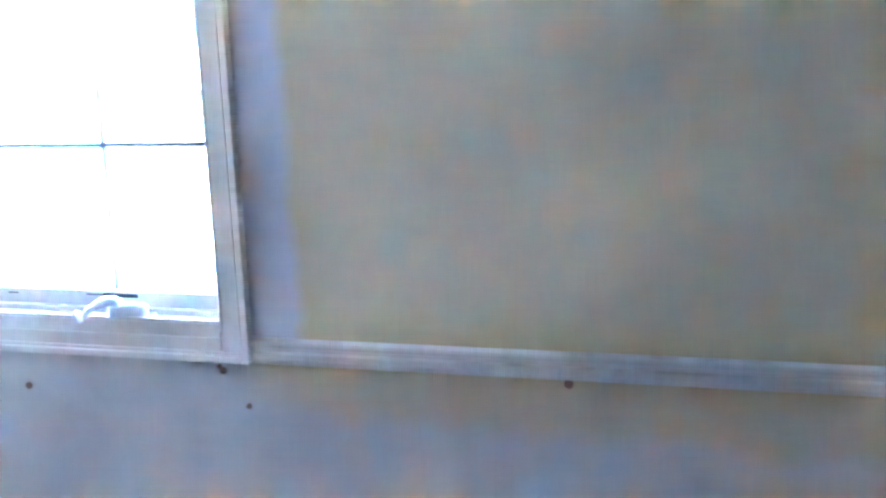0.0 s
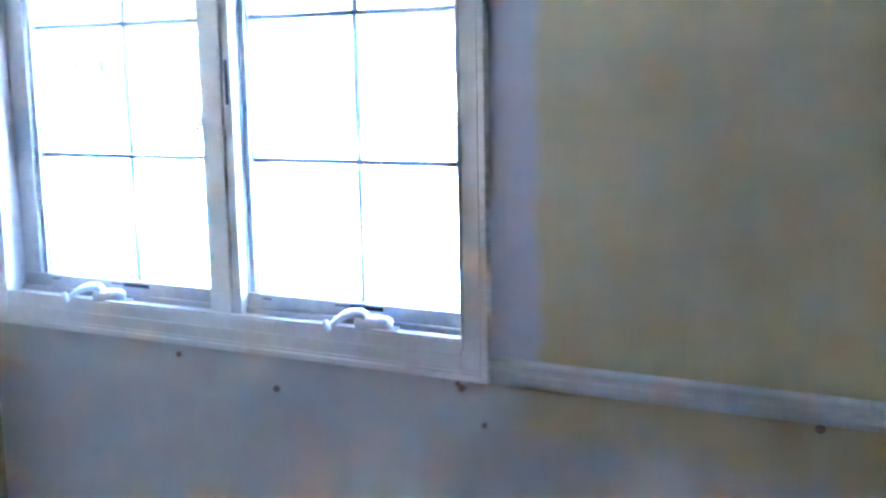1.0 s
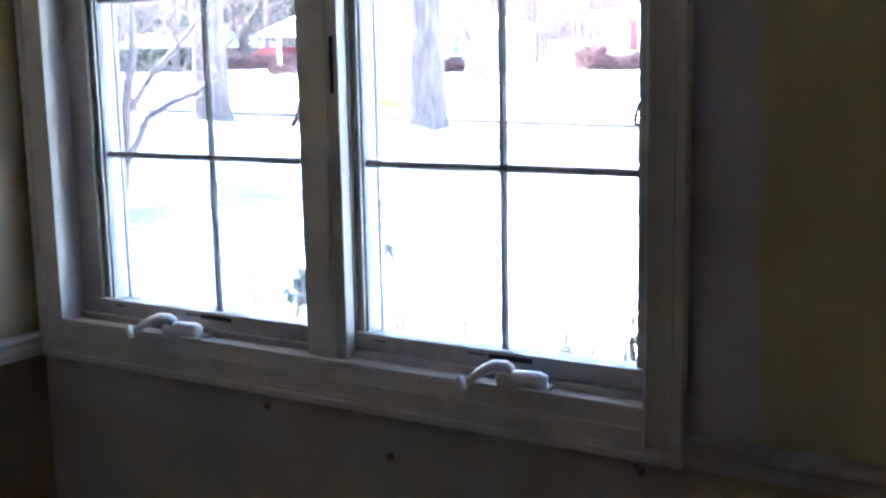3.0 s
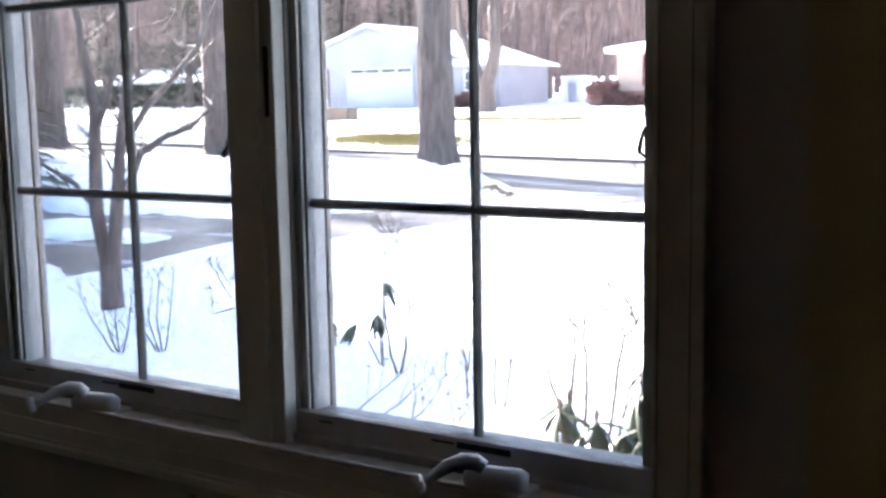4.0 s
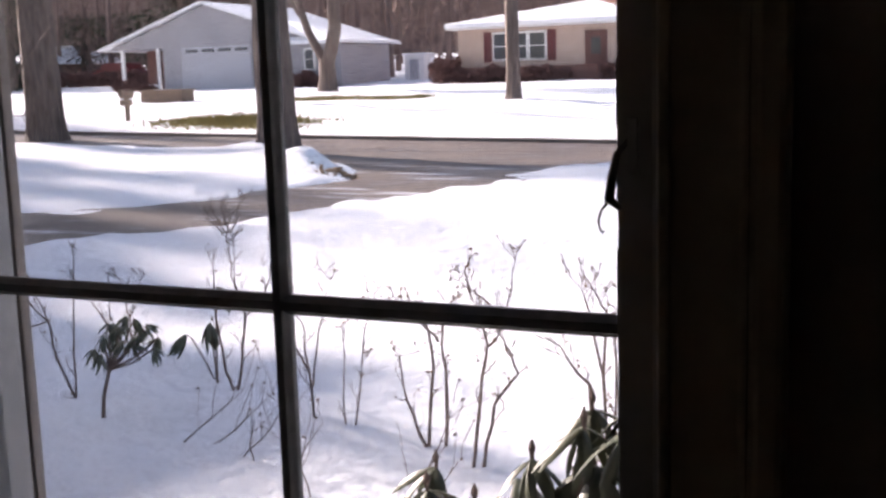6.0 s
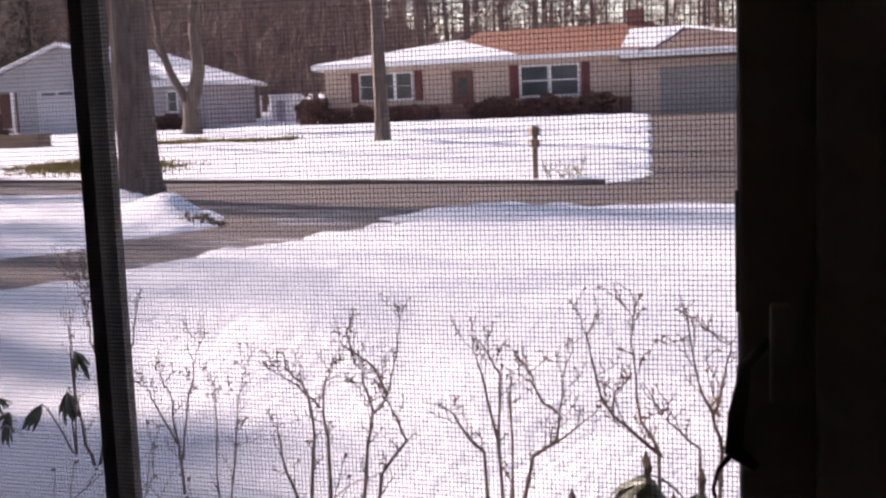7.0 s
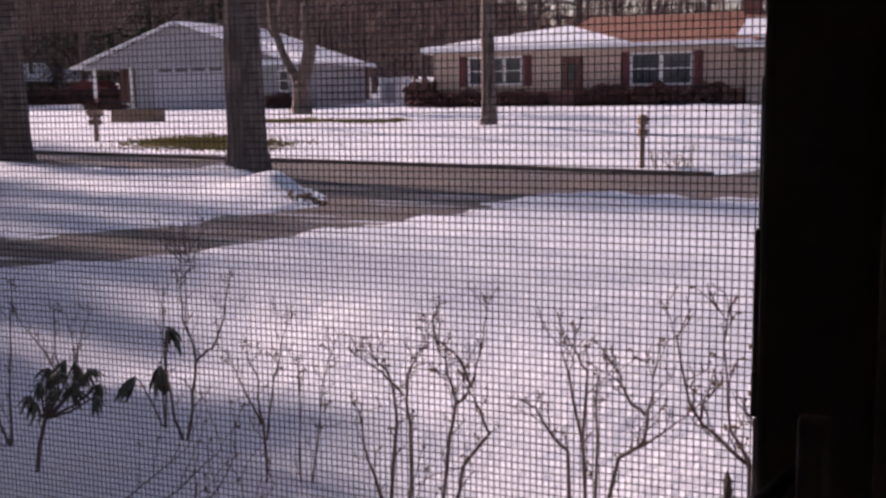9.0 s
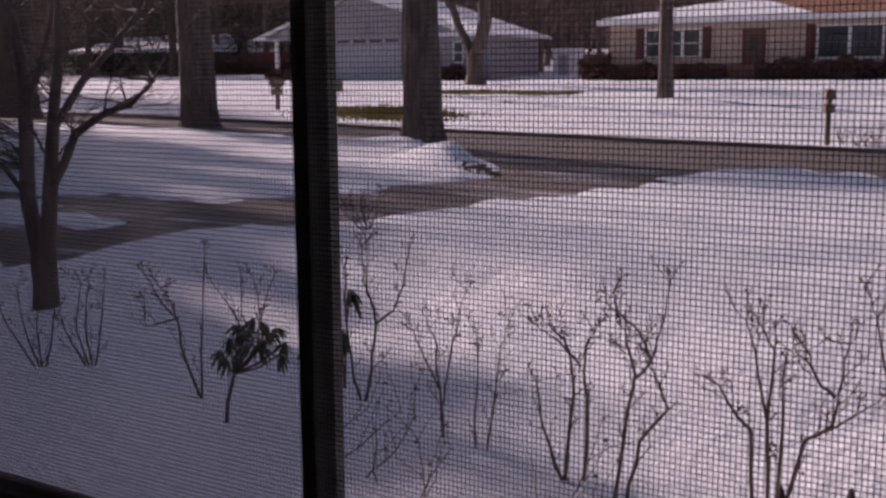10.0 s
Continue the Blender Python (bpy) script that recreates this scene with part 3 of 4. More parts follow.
    return grade(x, y) + 0.09 - 0.05 * rim + (lumps(x, y) + (bank + heap) * (1 - 0.75 * rim) + clods) * (1 - p) - 0.12 * p


def z_at(x, y):
    return float(snow_top(x, y))


def sheet(name, xs, ys, zf, material):
    X, Y = np.meshgrid(xs, ys)
    Z = zf(X, Y)
    n, m = len(ys), len(xs)
    V = np.stack([X, Y, Z], -1).reshape(-1, 3).tolist()
    F = [(j * m + i, j * m + i + 1, (j + 1) * m + i + 1, (j + 1) * m + i) for j in range(n - 1) for i in range(m - 1)]
    return mesh_object(name, V, F, material, smooth=True)


def steps(*runs):
    out = [runs[0][0]]
    for a, b, d in runs:
        out += list(np.linspace(a, b, max(2, int(round((b - a) / d)) + 1))[1:])
    return np.array(out)


XS = steps((-700, -100, 60), (-100, -30, 3), (-30, -14, 0.4), (-14, 2.5, 0.14), (2.5, 12, 0.8), (12, 100, 8), (100, 700, 60))
YS = steps((-500, -20, 60), (-20, 0.2, 1.5), (0.2, 24, 0.14), (24, 46, 0.2), (46, 110, 3), (110, 700, 50))
tagged(sheet("ground", XS, YS, snow_top, M_SNOW), "snow-covered lawn and verge with soft hollows", "snow", kind="structure")
road_x = steps((-90, -30, 4), (-30, 60, 1.5))
tagged(sheet("road", road_x, steps((16.0, 23.6, 0.4)), lambda x, y: grade(x, y), M_ASPHALT), "bare wet asphalt street with thin snow streaks", "road", kind="structure")
tagged(sheet("driveway", steps((-30, -4.0, 0.5)), steps((1.5, 16.0, 0.4)), lambda x, y: grade(x, y), M_DRIVE), "asphalt driveway streaked with thin snow, cleared through the snow", "driveway", kind="structure")
tagged(sheet("driveway", steps((-8, 6, 0.5)), steps((23.6, 45.5, 0.4)), lambda x, y: grade(x, y) + 0.02, M_ASPHALT), "asphalt driveway across the street", "driveway", kind="structure")

# ---- trees ----


def limb(V, F, p, way, length, r, depth, rnd, sides, droop=0.0):
    """A bending limb that forks into smaller ones."""
    pts, rad = [p.copy()], [r]
    n = 5
    q = p.copy()
    w = way.normalized()
    for i in range(n):
        w = (w + Vector((rnd.uniform(-1, 1), rnd.uniform(-1, 1), rnd.uniform(-0.6, 0.9) - droop)) * 0.16).normalized()
        q = q + w * (length / n)
        pts.append(q.copy())
        rad.append(r * (1 - 0.72 * (i + 1) / n))
    tube(V, F, pts, rad, sides, cap=False)
    if depth > 0:
        for i in range(2, n + 1):
            for _ in range(2 if i < n else 3):
                if rnd.random() < 0.85:
                    side = Vector((rnd.uniform(-1, 1), rnd.uniform(-1, 1), rnd.uniform(-0.2, 0.9)))
                    d = ((pts[i] - pts[i - 1]).normalized() * 0.8 + side.normalized() * 0.9).normalized()
                    limb(V, F, pts[i], d, length * rnd.uniform(0.4, 0.65), max(rad[i] * 0.6, 0.004), depth - 1, rnd, max(3, sides - 2), droop)


def trunk_tree(x, y, r, height, seed, label, first=4.0, material=None, lean=(0, 0), flare=0.35):
    rnd = random.Random(seed)
    z = z_at(x, y) - 0.1
    tree = tagged(base("tree", (x, y, z)), label, "tree", "street trees")
    V, F = [], []
    sides, rings = 28, 40
    ph = [rnd.uniform(0, 6.28) for _ in range(6)]
    for i in range(rings + 1):
        t = i / rings
        h = height * t ** 1.35
        rr = r * (1 - 0.62 * (h / height) ** 1.1) * (1 + flare * math.exp(-h / 0.35))
        cx = lean[0] * h + 0.05 * r * math.sin(h * 1.1 + ph[0])
        cy = lean[1] * h + 0.05 * r * math.sin(h * 0.9 + ph[1])
        for k in range(sides):
            a = 2 * math.pi * k / sides
            ridge = 1 + 0.045 * math.sin(7 * a + ph[2] + 0.8 * math.sin(h * 1.7)) + 0.03 * math.sin(13 * a + ph[3] + 0.9 * math.sin(2.3 * h + ph[4]))
            ridge += 0.12 * math.exp(-h / 0.3) * math.sin(5 * a + ph[5])
            V.append((cx + rr * ridge * math.cos(a), cy + rr * ridge * math.sin(a), h))
    for i in range(rings):
        for k in range(sides):
            a, b = i * sides + k, i * sides + (k + 1) % sides
            F.append((a, b, b + sides, a + sides))
    mesh_object("trunk", V, F, material or M_BARK, tree, smooth=True)
    V, F = [], []
    h = first
    while h < height * 0.96:
        a = rnd.uniform(0, 6.28)
        p = Vector((lean[0] * h, lean[1] * h, h))
        limb(V, F, p, Vector((math.cos(a), math.sin(a), rnd.uniform(0.25, 0.9))), rnd.uniform(0.22, 0.42) * height * (1.15 - h / height), r * 0.33 * (1.15 - h / height), 2, rnd, 6)
        h += rnd.uniform(0.45, 0.9) * height / 12
    mesh_object("branches", V, F, material or M_BARK, tree)
    return tree


trunk_tree(-11.5, 17.7, 0.365, 15, 3, "tall bare street tree with furrowed grey bark standing in snow", 5.0)
trunk_tree(-19.7, 20.1, 0.44, 16, 4, "thick bare street tree with furrowed bark on the verge", 5.0)
trunk_tree(-28.2, 21.4, 0.55, 17, 6, "massive bare street tree with brown bark on the verge", 5.0)
trunk_tree(-11.1, 29.3, 0.20, 12, 7, "slim bare tree on the snowy lawn across the street", 4.6)
trunk_tree(-19.5, 29.2, 0.14, 11, 15, "slim bare tree rooted in yellowed grass beside the grey house's drive", 4.0, M_BARK2)
# Two unseen trees, added to cast streaks of shadow on the lawn.
trunk_tree(-23.5, 15.6, 0.15, 14, 9, "tall bare tree out of view, casts streak shadows on the lawn", 3.0)
trunk_tree(-19.5, 12.2, 0.11, 10, 11, "bare tree out of view, casts streak shadows on the lawn", 2.5)
trunk_tree(-46.0, 30.0, 0.4, 14, 8, "bare tree on the far verge", 4.5)

# forked tree beside the grey house
fork = tagged(base("tree", (-21.1, 36.0, z_at(-21.1, 36) - 0.05)), "bare forked tree beside the grey house", "tree", "street trees")
rnd = random.Random(12)
V, F = [], []
tube(V, F, [(0, 0, 0), (0.02, 0, 0.5), (0.0, 0, 1.15)], [0.42, 0.33, 0.30], 14, False)
tube(V, F, [(0, 0, 1.0), (0.25, 0, 1.7), (0.42, 0, 2.4), (0.35, 0, 3.8), (0.6, 0, 6.5)], [0.27, 0.26, 0.25, 0.22, 0.12], 12, False)
tube(V, F, [(0, 0, 1.0), (-0.35, 0, 1.6), (-0.75, 0, 2.3), (-1.1, 0, 3.3), (-1.5, 0.2, 5.5)], [0.2, 0.17, 0.15, 0.13, 0.06], 10, False)
mesh_object("trunk", V, F, M_BARK2, fork, smooth=True)
V, F = [], []
for px, pz in ((0.4, 3.0), (0.36, 3.8), (0.45, 4.8), (0.6, 6.3), (-1.1, 3.4), (-1.4, 5.2), (-0.8, 2.6)):
    for _ in range(2):
        limb(V, F, Vector((px, 0, pz)), Vector((rnd.uniform(-1, 1), rnd.uniform(-1, 1), 0.8)), rnd.uniform(1.8, 3), 0.07, 2, rnd, 5)
mesh_object("branches", V, F, M_BARK2, fork)

# small multi-stemmed tree close to the house
orn = tagged(base("small_tree", (-6.5, 5.0, z_at(-6.5, 5.0) - 0.04)), "small bare multi-stemmed ornamental tree in the snow", "tree")
O = Vector((-6.5, 5.0, z_at(-6.5, 5.0) - 0.04))
rnd = random.Random(21)
STEMS = (
    ([(-6.47, 5.0, -0.3), (-6.46, 5, -0.05), (-6.47, 5, 0.16)], [0.105, 0.088, 0.092]),
    ([(-6.49, 5.0, 0.1), (-6.60, 5.0, 0.59), (-6.60, 5.02, 1.0), (-6.61, 5.05, 1.42), (-6.78, 5.1, 1.93), (-6.95, 5.1, 2.9)], [0.06, 0.058, 0.052, 0.046, 0.035, 0.015]),
    ([(-6.44, 5.0, 0.1), (-6.36, 5.0, 0.55), (-6.32, 5.0, 0.83), (-6.22, 4.98, 1.28), (-6.10, 4.95, 1.6), (-6.0, 4.9, 2.4)], [0.062, 0.056, 0.05, 0.04, 0.033, 0.012]),
    ([(-6.34, 5.0, 0.66), (-6.15, 4.98, 0.86), (-6.01, 4.97, 1.06), (-5.70, 4.95, 1.20), (-5.38, 4.9, 1.27), (-5.10, 4.85, 1.42)], [0.036, 0.033, 0.030, 0.026, 0.020, 0.008]),
    ([(-6.26, 5.0, 1.1), (-6.0, 5.05, 1.42), (-5.75, 5.1, 1.64), (-5.46, 5.1, 1.88), (-5.2, 5.1, 2.3)], [0.03, 0.028, 0.024, 0.018, 0.006]),
    ([(-6.61, 5.0, 0.6), (-6.85, 5.0, 0.80), (-7.25, 5.0, 0.96), (-7.6, 5.0, 1.25)], [0.022, 0.019, 0.014, 0.006]),
    ([(-6.60, 5.02, 1.2), (-6.5, 5.1, 1.5), (-6.42, 5.2, 2.0), (-6.5, 5.2, 2.6)], [0.026, 0.022, 0.016, 0.006]),
)
V, F = [], []
for pts, rad in STEMS:
    tube(V, F, [Vector(p) - O for p in pts], rad, 10, False)
mesh_object("trunk", V, F, M_BARK2, orn, smooth=True)
V, F = [], []
for pts, rad in STEMS[1:]:
    for i in range(2, len(pts)):
        for _ in range(3):
            limb(V, F, Vector(pts[i]) - O, Vector((rnd.uniform(-1, 1), rnd.uniform(-0.6, 0.6), rnd.uniform(-0.1, 1))), rnd.uniform(0.35, 0.9), 0.009, 1, rnd, 4)
mesh_object("branches", V, F, M_TWIG, orn)

# ---- shrubs by the house ----


def twig(V, F, p, way, length, r, depth, rnd):
    pts, rad = [p.copy()], [r]
    q, w = p.copy(), way.normalized()
    n = 5
    for i in range(n):
        w = (w + Vector((rnd.uniform(-1, 1), rnd.uniform(-1, 1), rnd.uniform(-0.5, 0.8))) * 0.26).normalized()
        q = q + w * (length / n)
        pts.append(q.copy())
        rad.append(max(r * (1 - 0.55 * (i + 1) / n), 0.0014))
    tube(V, F, pts, rad, 5, cap=True)
    tips = [pts[-1]]
    if depth > 0:
        for i in range(2, n + 1):
            for _ in range(1 if i < n else 2):
                if rnd.random() < 0.6:
                    s = Vector((rnd.uniform(-1, 1), rnd.uniform(-1, 1), rnd.uniform(0.1, 1.0))).normalized()
                    tips += twig(V, F, pts[i], (w * 0.6 + s).normalized(), length * rnd.uniform(0.3, 0.55), max(rad[i] * 0.7, 0.0018), depth - 1, rnd)
    return tips


def bud(V, F, p, s, rnd):
    """A withered seed head or curled leaf at a twig's tip."""
    way = Vector((rnd.uniform(-1, 1), rnd.uniform(-1, 1), rnd.uniform(-1, 0.3))).normalized()
    tube(V, F, [p, p + way * s * 0.5, p + way * s, p + way * s * 1.4], [s * 0.15, s * 0.45, s * 0.35, s * 0.08], 5)


def shoot(V, F, V2, F2, pts, r, rnd, heads):
    """A stem bent through the points, with side twigs and a spray of fine ones at its tip."""
    run, rad = [], []
    n = len(pts) - 1
    for i in range(n):
        for k in range(3):
            t = k / 3
            a, b = Vector(pts[i]), Vector(pts[i + 1])
            run.append(a.lerp(b, t) + (Vector((rnd.uniform(-1, 1), rnd.uniform(-1, 1), 0)) * 0.006 if i + k else Vector()))
            rad.append(r * (1 - 0.72 * (i + t) / n))
    run.append(Vector(pts[-1]))
    rad.append(r * 0.28)
    tube(V, F, run, rad, 6)
    for i in range(len(run) // 3, len(run)):
        last = i == len(run) - 1
        for _ in range(3 if last else 1):
            if last or rnd.random() < 0.8:
                way = (run[i] - run[i - 1]).normalized()
                side = Vector((rnd.uniform(-1, 1), rnd.uniform(-0.7, 0.7), rnd.uniform(-0.15, 0.9))).normalized()
                for tip in twig(V, F, run[i], way * 0.4 + side, rnd.uniform(0.04, 0.11), max(rad[i] * 0.42, 0.0017), 1, rnd):
                    if rnd.random() < heads:
                        bud(V2, F2, tip, rnd.uniform(0.006, 0.013), rnd)


def shrub(x, y, z, stems, seed, label, thick=0.0105, heads=0.4, across=(0.93, 0.36)):
    """A bare shrub; each stem runs through (sideways, height) points from the base."""
    rnd = random.Random(seed)
    ground = z_at(x, y) - 0.03
    sh = tagged(base("shrub", (x, y, ground)), label, "shrub", "bare shrubs along the house")
    V, F, V2, F2 = [], [], [], []
    for stem in stems:
        dy = rnd.uniform(-0.12, 0.12)
        pts = [Vector((u * across[0] - dy * h * across[1], u * across[1] + dy * h * across[0], h + z - ground)) for u, h in stem]
        root = stem[0][1] < 0.06
        if root:
            pts[0].z = min(pts[0].z, 0.04)
            pts.insert(0, Vector((pts[0].x * 0.8, pts[0].y * 0.8, min(pts[0].z, 0.0) - 0.06)))
        shoot(V, F, V2, F2, pts, thick if root else thick * 0.6, rnd, heads)
    mesh_object("stems", V, F, M_TWIG, sh)
    if V2:
        mesh_object("seed_heads", V2, F2, M_DEADLEAF, sh, "withered brown seed heads")["kind"] = "stuff"
    return sh


BARE = "bare twiggy shrub with withered seed heads standing in snow"
shrub(-3.15, 4.36, -0.27, [[(0, 0), (-0.04, 0.14), (-0.06, 0.35), (-0.07, 0.52), (-0.06, 0.75)], [(0.01, 0.01), (0.05, 0.2), (0.08, 0.45), (0.17, 0.52), (0.23, 0.66), (0.26, 0.83)],
                           [(0.08, 0.45), (0.04, 0.63), (0.04, 0.83)], [(0.04, 0.58), (0.01, 0.66), (0.01, 0.86)]], 31, BARE)
shrub(-2.43, 4.0, -0.21, [[(0, 0), (-0.01, 0.23), (-0.02, 0.44), (-0.06, 0.57)], [(0, 0.15), (0.04, 0.44), (0.07, 0.58), (0.1, 0.67)], [(-0.01, 0.23), (-0.11, 0.44), (-0.13, 0.51)]], 32, BARE, 0.0088)
shrub(-2.22, 3.95, -0.2, [[(-0.01, 0), (0, 0.33), (0, 0.51)], [(0.05, 0.03), (0.08, 0.23), (0.11, 0.46), (0.15, 0.58)]], 33, BARE, 0.006)
shrub(-1.7, 3.85, -0.2, [[(-0.03, 0), (0, 0.28), (0, 0.44), (-0.04, 0.57), (-0.1, 0.63)], [(0.05, 0), (0.06, 0.28), (0.04, 0.43), (0.06, 0.57), (0.08, 0.61)],
                         [(0.03, 0.45), (-0.06, 0.55), (-0.15, 0.61)], [(-0.05, 0.03), (-0.12, 0.19), (-0.15, 0.40)]], 34, BARE)
shrub(-1.41, 3.68, -0.13, [[(-0.03, 0), (0.02, 0.3), (0.05, 0.44), (0.02, 0.54), (0.01, 0.6)], [(0.05, 0.44), (0.1, 0.49), (0.14, 0.63), (0.17, 0.81)], [(0.1, 0.49), (0.06, 0.6), (-0.02, 0.66), (-0.07, 0.7)],
                           [(0.02, 0), (0.07, 0.18), (0.17, 0.32), (0.14, 0.42), (0.1, 0.49)], [(-0.02, 0.66), (-0.04, 0.77)]], 35, BARE)
shrub(-0.77, 3.45, 0.09, [[(0, 0), (-0.02, 0.2), (-0.01, 0.45), (-0.05, 0.53)], [(-0.05, 0), (-0.07, 0.16), (-0.13, 0.23), (-0.18, 0.31)], [(0, 0.02), (0.11, 0.14), (0.19, 0.2), (0.2, 0.31), (0.23, 0.48)],
                          [(0.19, 0.3), (0.13, 0.36), (0.1, 0.44), (0.07, 0.5)], [(0.11, 0.14), (0.23, 0.2), (0.34, 0.28)], [(0.01, 0.04), (0.03, 0.2), (0.03, 0.4)], [(-0.02, 0.2), (-0.07, 0.45), (-0.1, 0.55)]], 36, BARE)
shrub(-0.11, 2.74, 0.3, [[(0, 0), (-0.02, 0.2), (-0.11, 0.28), (-0.18, 0.37), (-0.21, 0.54)], [(-0.02, 0.2), (-0.08, 0.31), (-0.1, 0.5), (-0.1, 0.6)], [(-0.15, 0.33), (-0.14, 0.39)]], 37, BARE, 0.0088)
shrub(0.01, 2.74, 0.35, [[(0, 0), (0.03, 0.16), (0.01, 0.27), (-0.03, 0.35), (-0.05, 0.49)], [(0.01, 0.27), (0.04, 0.38), (0.06, 0.46)], [(-0.03, 0.05), (-0.04, 0.18), (-0.12, 0.26)]], 38, BARE, 0.0088)
shrub(-3.95, 4.0, -0.28, [[(0, 0), (-0.09, 0.25), (-0.11, 0.46), (-0.2, 0.56), (-0.26, 0.70)], [(-0.01, 0.02), (0, 0.38), (0.03, 0.8)], [(-0.11, 0.46), (-0.29, 0.41), (-0.30, 0.56)],
                          [(-0.09, 0.38), (-0.13, 0.56), (-0.21, 0.69)]], 41, BARE, 0.009, 0.4, (0.85, 0.53))
for x, y, seed in ((-5.25, 3.95, 39), (-5.05, 4.15, 40), (-4.5, 5.0, 42), (-5.95, 8.15, 44), (-5.6, 7.7, 45)):
    r2 = random.Random(seed)
    tall = 0.55 if y > 7 else 1.0
    fan = [[(0.02 * k, 0), (0.07 * (k - 1.5) + r2.uniform(-0.03, 0.03), 0.22 * tall), (0.13 * (k - 1.5) + r2.uniform(-0.05, 0.05), r2.uniform(0.38, 0.55) * tall)] for k in range(4)]
    shrub(x, y, z_at(x, y), fan, seed, BARE, 0.008, 0.4, (0.85, 0.53))

# leaf meshes
def leaf_mesh(name, length, width, material):
    V, F = [], []
    n = 6
    for i in range(n + 1):
        t = i / n
        w = width * math.sin(math.pi * min(0.97, 0.06 + 0.9 * t)) ** 0.8 * 0.5
        y = length * t
        sag = -0.42 * length * t * t
        V += [(-w, y, sag - 0.25 * w), (0, y, sag + 0.15 * w), (w, y, sag - 0.25 * w)]
    top = len(V)
    V += [(a, b, c - 0.0012) for a, b, c in V]
    for i in range(n):
        for k in range(2):
            a = 3 * i + k
            F.append((a, a + 1, a + 4, a + 3))
            F.append((top + a + 3, top + a + 4, top + a + 1, top + a))
    me = bpy.data.meshes.new(name)
    me.from_pydata(V, [], F)
    me.materials.append(material)
    me.shade_smooth()
    return me


LEAF = leaf_mesh("leaf", 0.128, 0.026, M_LEAF)


def whorl(parent, at, n, scale, rnd, mesh, droop=(35, 78), lean=0.6):
    """Drooping leaves round the tip of a shoot."""
    o = parent.location
    tilt = Euler((rnd.uniform(-lean, lean), rnd.uniform(-lean, lean), rnd.uniform(0, 6.28))).to_matrix().to_4x4()
    for i in range(n):
        ob = new("leaf", mesh)
        ob.parent = parent
        s = scale * rnd.uniform(0.75, 1.15)
        ob.matrix_local = Matrix.Translation(Vector(at) - o) @ tilt @ Matrix.Rotation(2 * math.pi * i / n + rnd.uniform(-0.3, 0.3), 4, "Z") @ Matrix.Rotation(radians(-rnd.uniform(*droop)), 4, "X") @ Matrix.Rotation(radians(rnd.uniform(-25, 25)), 4, "Y") @ Matrix.Diagonal((s, s, s, 1))


rnd = random.Random(77)
rx, ry = -0.22, 1.45
rho = tagged(base("rhododendron", (rx, ry, z_at(rx, ry) - 0.05)), "evergreen rhododendron with cold-curled drooping leaves", "shrub")
# Crown outline and shoot tips placed to fit the camera's view.
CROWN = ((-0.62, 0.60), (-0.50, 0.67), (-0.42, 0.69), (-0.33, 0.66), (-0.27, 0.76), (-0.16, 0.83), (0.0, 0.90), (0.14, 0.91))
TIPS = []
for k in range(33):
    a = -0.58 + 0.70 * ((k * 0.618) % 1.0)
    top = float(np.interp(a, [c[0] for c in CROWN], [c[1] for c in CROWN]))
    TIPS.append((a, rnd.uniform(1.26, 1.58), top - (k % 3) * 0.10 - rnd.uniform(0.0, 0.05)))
V, F = [], []
ob_base = Vector((rx, ry, z_at(rx, ry) - 0.05))
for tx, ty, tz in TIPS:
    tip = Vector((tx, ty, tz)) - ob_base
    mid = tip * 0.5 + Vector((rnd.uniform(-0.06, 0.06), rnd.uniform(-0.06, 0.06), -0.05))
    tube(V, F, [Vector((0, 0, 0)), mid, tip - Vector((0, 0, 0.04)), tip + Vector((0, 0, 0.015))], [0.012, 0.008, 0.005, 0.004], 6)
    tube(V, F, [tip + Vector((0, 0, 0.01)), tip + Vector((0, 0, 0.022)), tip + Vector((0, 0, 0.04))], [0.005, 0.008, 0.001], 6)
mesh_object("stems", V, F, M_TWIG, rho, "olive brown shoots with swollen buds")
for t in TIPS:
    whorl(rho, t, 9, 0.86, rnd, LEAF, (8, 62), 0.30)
# the rest of the crown, inside and below
V, F = [], []
for k in range(85):
    a = rnd.uniform(-0.58, 0.14)
    top = float(np.interp(a, [c[0] for c in CROWN], [c[1] for c in CROWN]))
    at = Vector((a, rnd.uniform(1.24, 1.66), top - rnd.uniform(0.05, 0.50))) - ob_base
    for i in range(9):
        m = Matrix.Translation(at) @ Matrix.Rotation(2 * math.pi * i / 9 + rnd.uniform(-0.3, 0.3), 4, "Z") @ Matrix.Rotation(radians(-rnd.uniform(10, 66)), 4, "X") @ Matrix.Rotation(radians(rnd.uniform(-30, 30)), 4, "Y")
        s0, size = len(V), rnd.uniform(0.7, 1.0)
        V += [m @ (v.co * size) for v in LEAF.vertices]
        F += [tuple(s0 + q for q in p.vertices) for p in LEAF.polygons]
mesh_object("foliage", V, F, M_LEAF, rho, "inner curled leaves", smooth=True)["kind"] = "stuff"

# leafy shoots of a second evergreen further out
O2 = Vector((-3.52, 3.72, z_at(-3.52, 3.72) - 0.03))
rho2 = tagged(base("evergreen_shrub", O2), "small evergreen shrub with a dense clump of dark curled leaves", "shrub")
V, F = [], []
fork = Vector((-3.49, 3.76, 0.0)) - O2
tube(V, F, [Vector((0, 0, 0)), fork * 0.5 + Vector((-0.015, 0, 0)), fork], [0.011, 0.010, 0.009], 6)
for k in range(16):
    a, q = 2.4 * k, math.sqrt((k + 0.5) / 16)
    t = Vector((-3.40 + 0.21 * q * math.cos(a), 3.83 + 0.19 * q * math.sin(a), 0.26 - 0.15 * q * q + rnd.uniform(-0.04, 0.02)))
    tip = t - O2
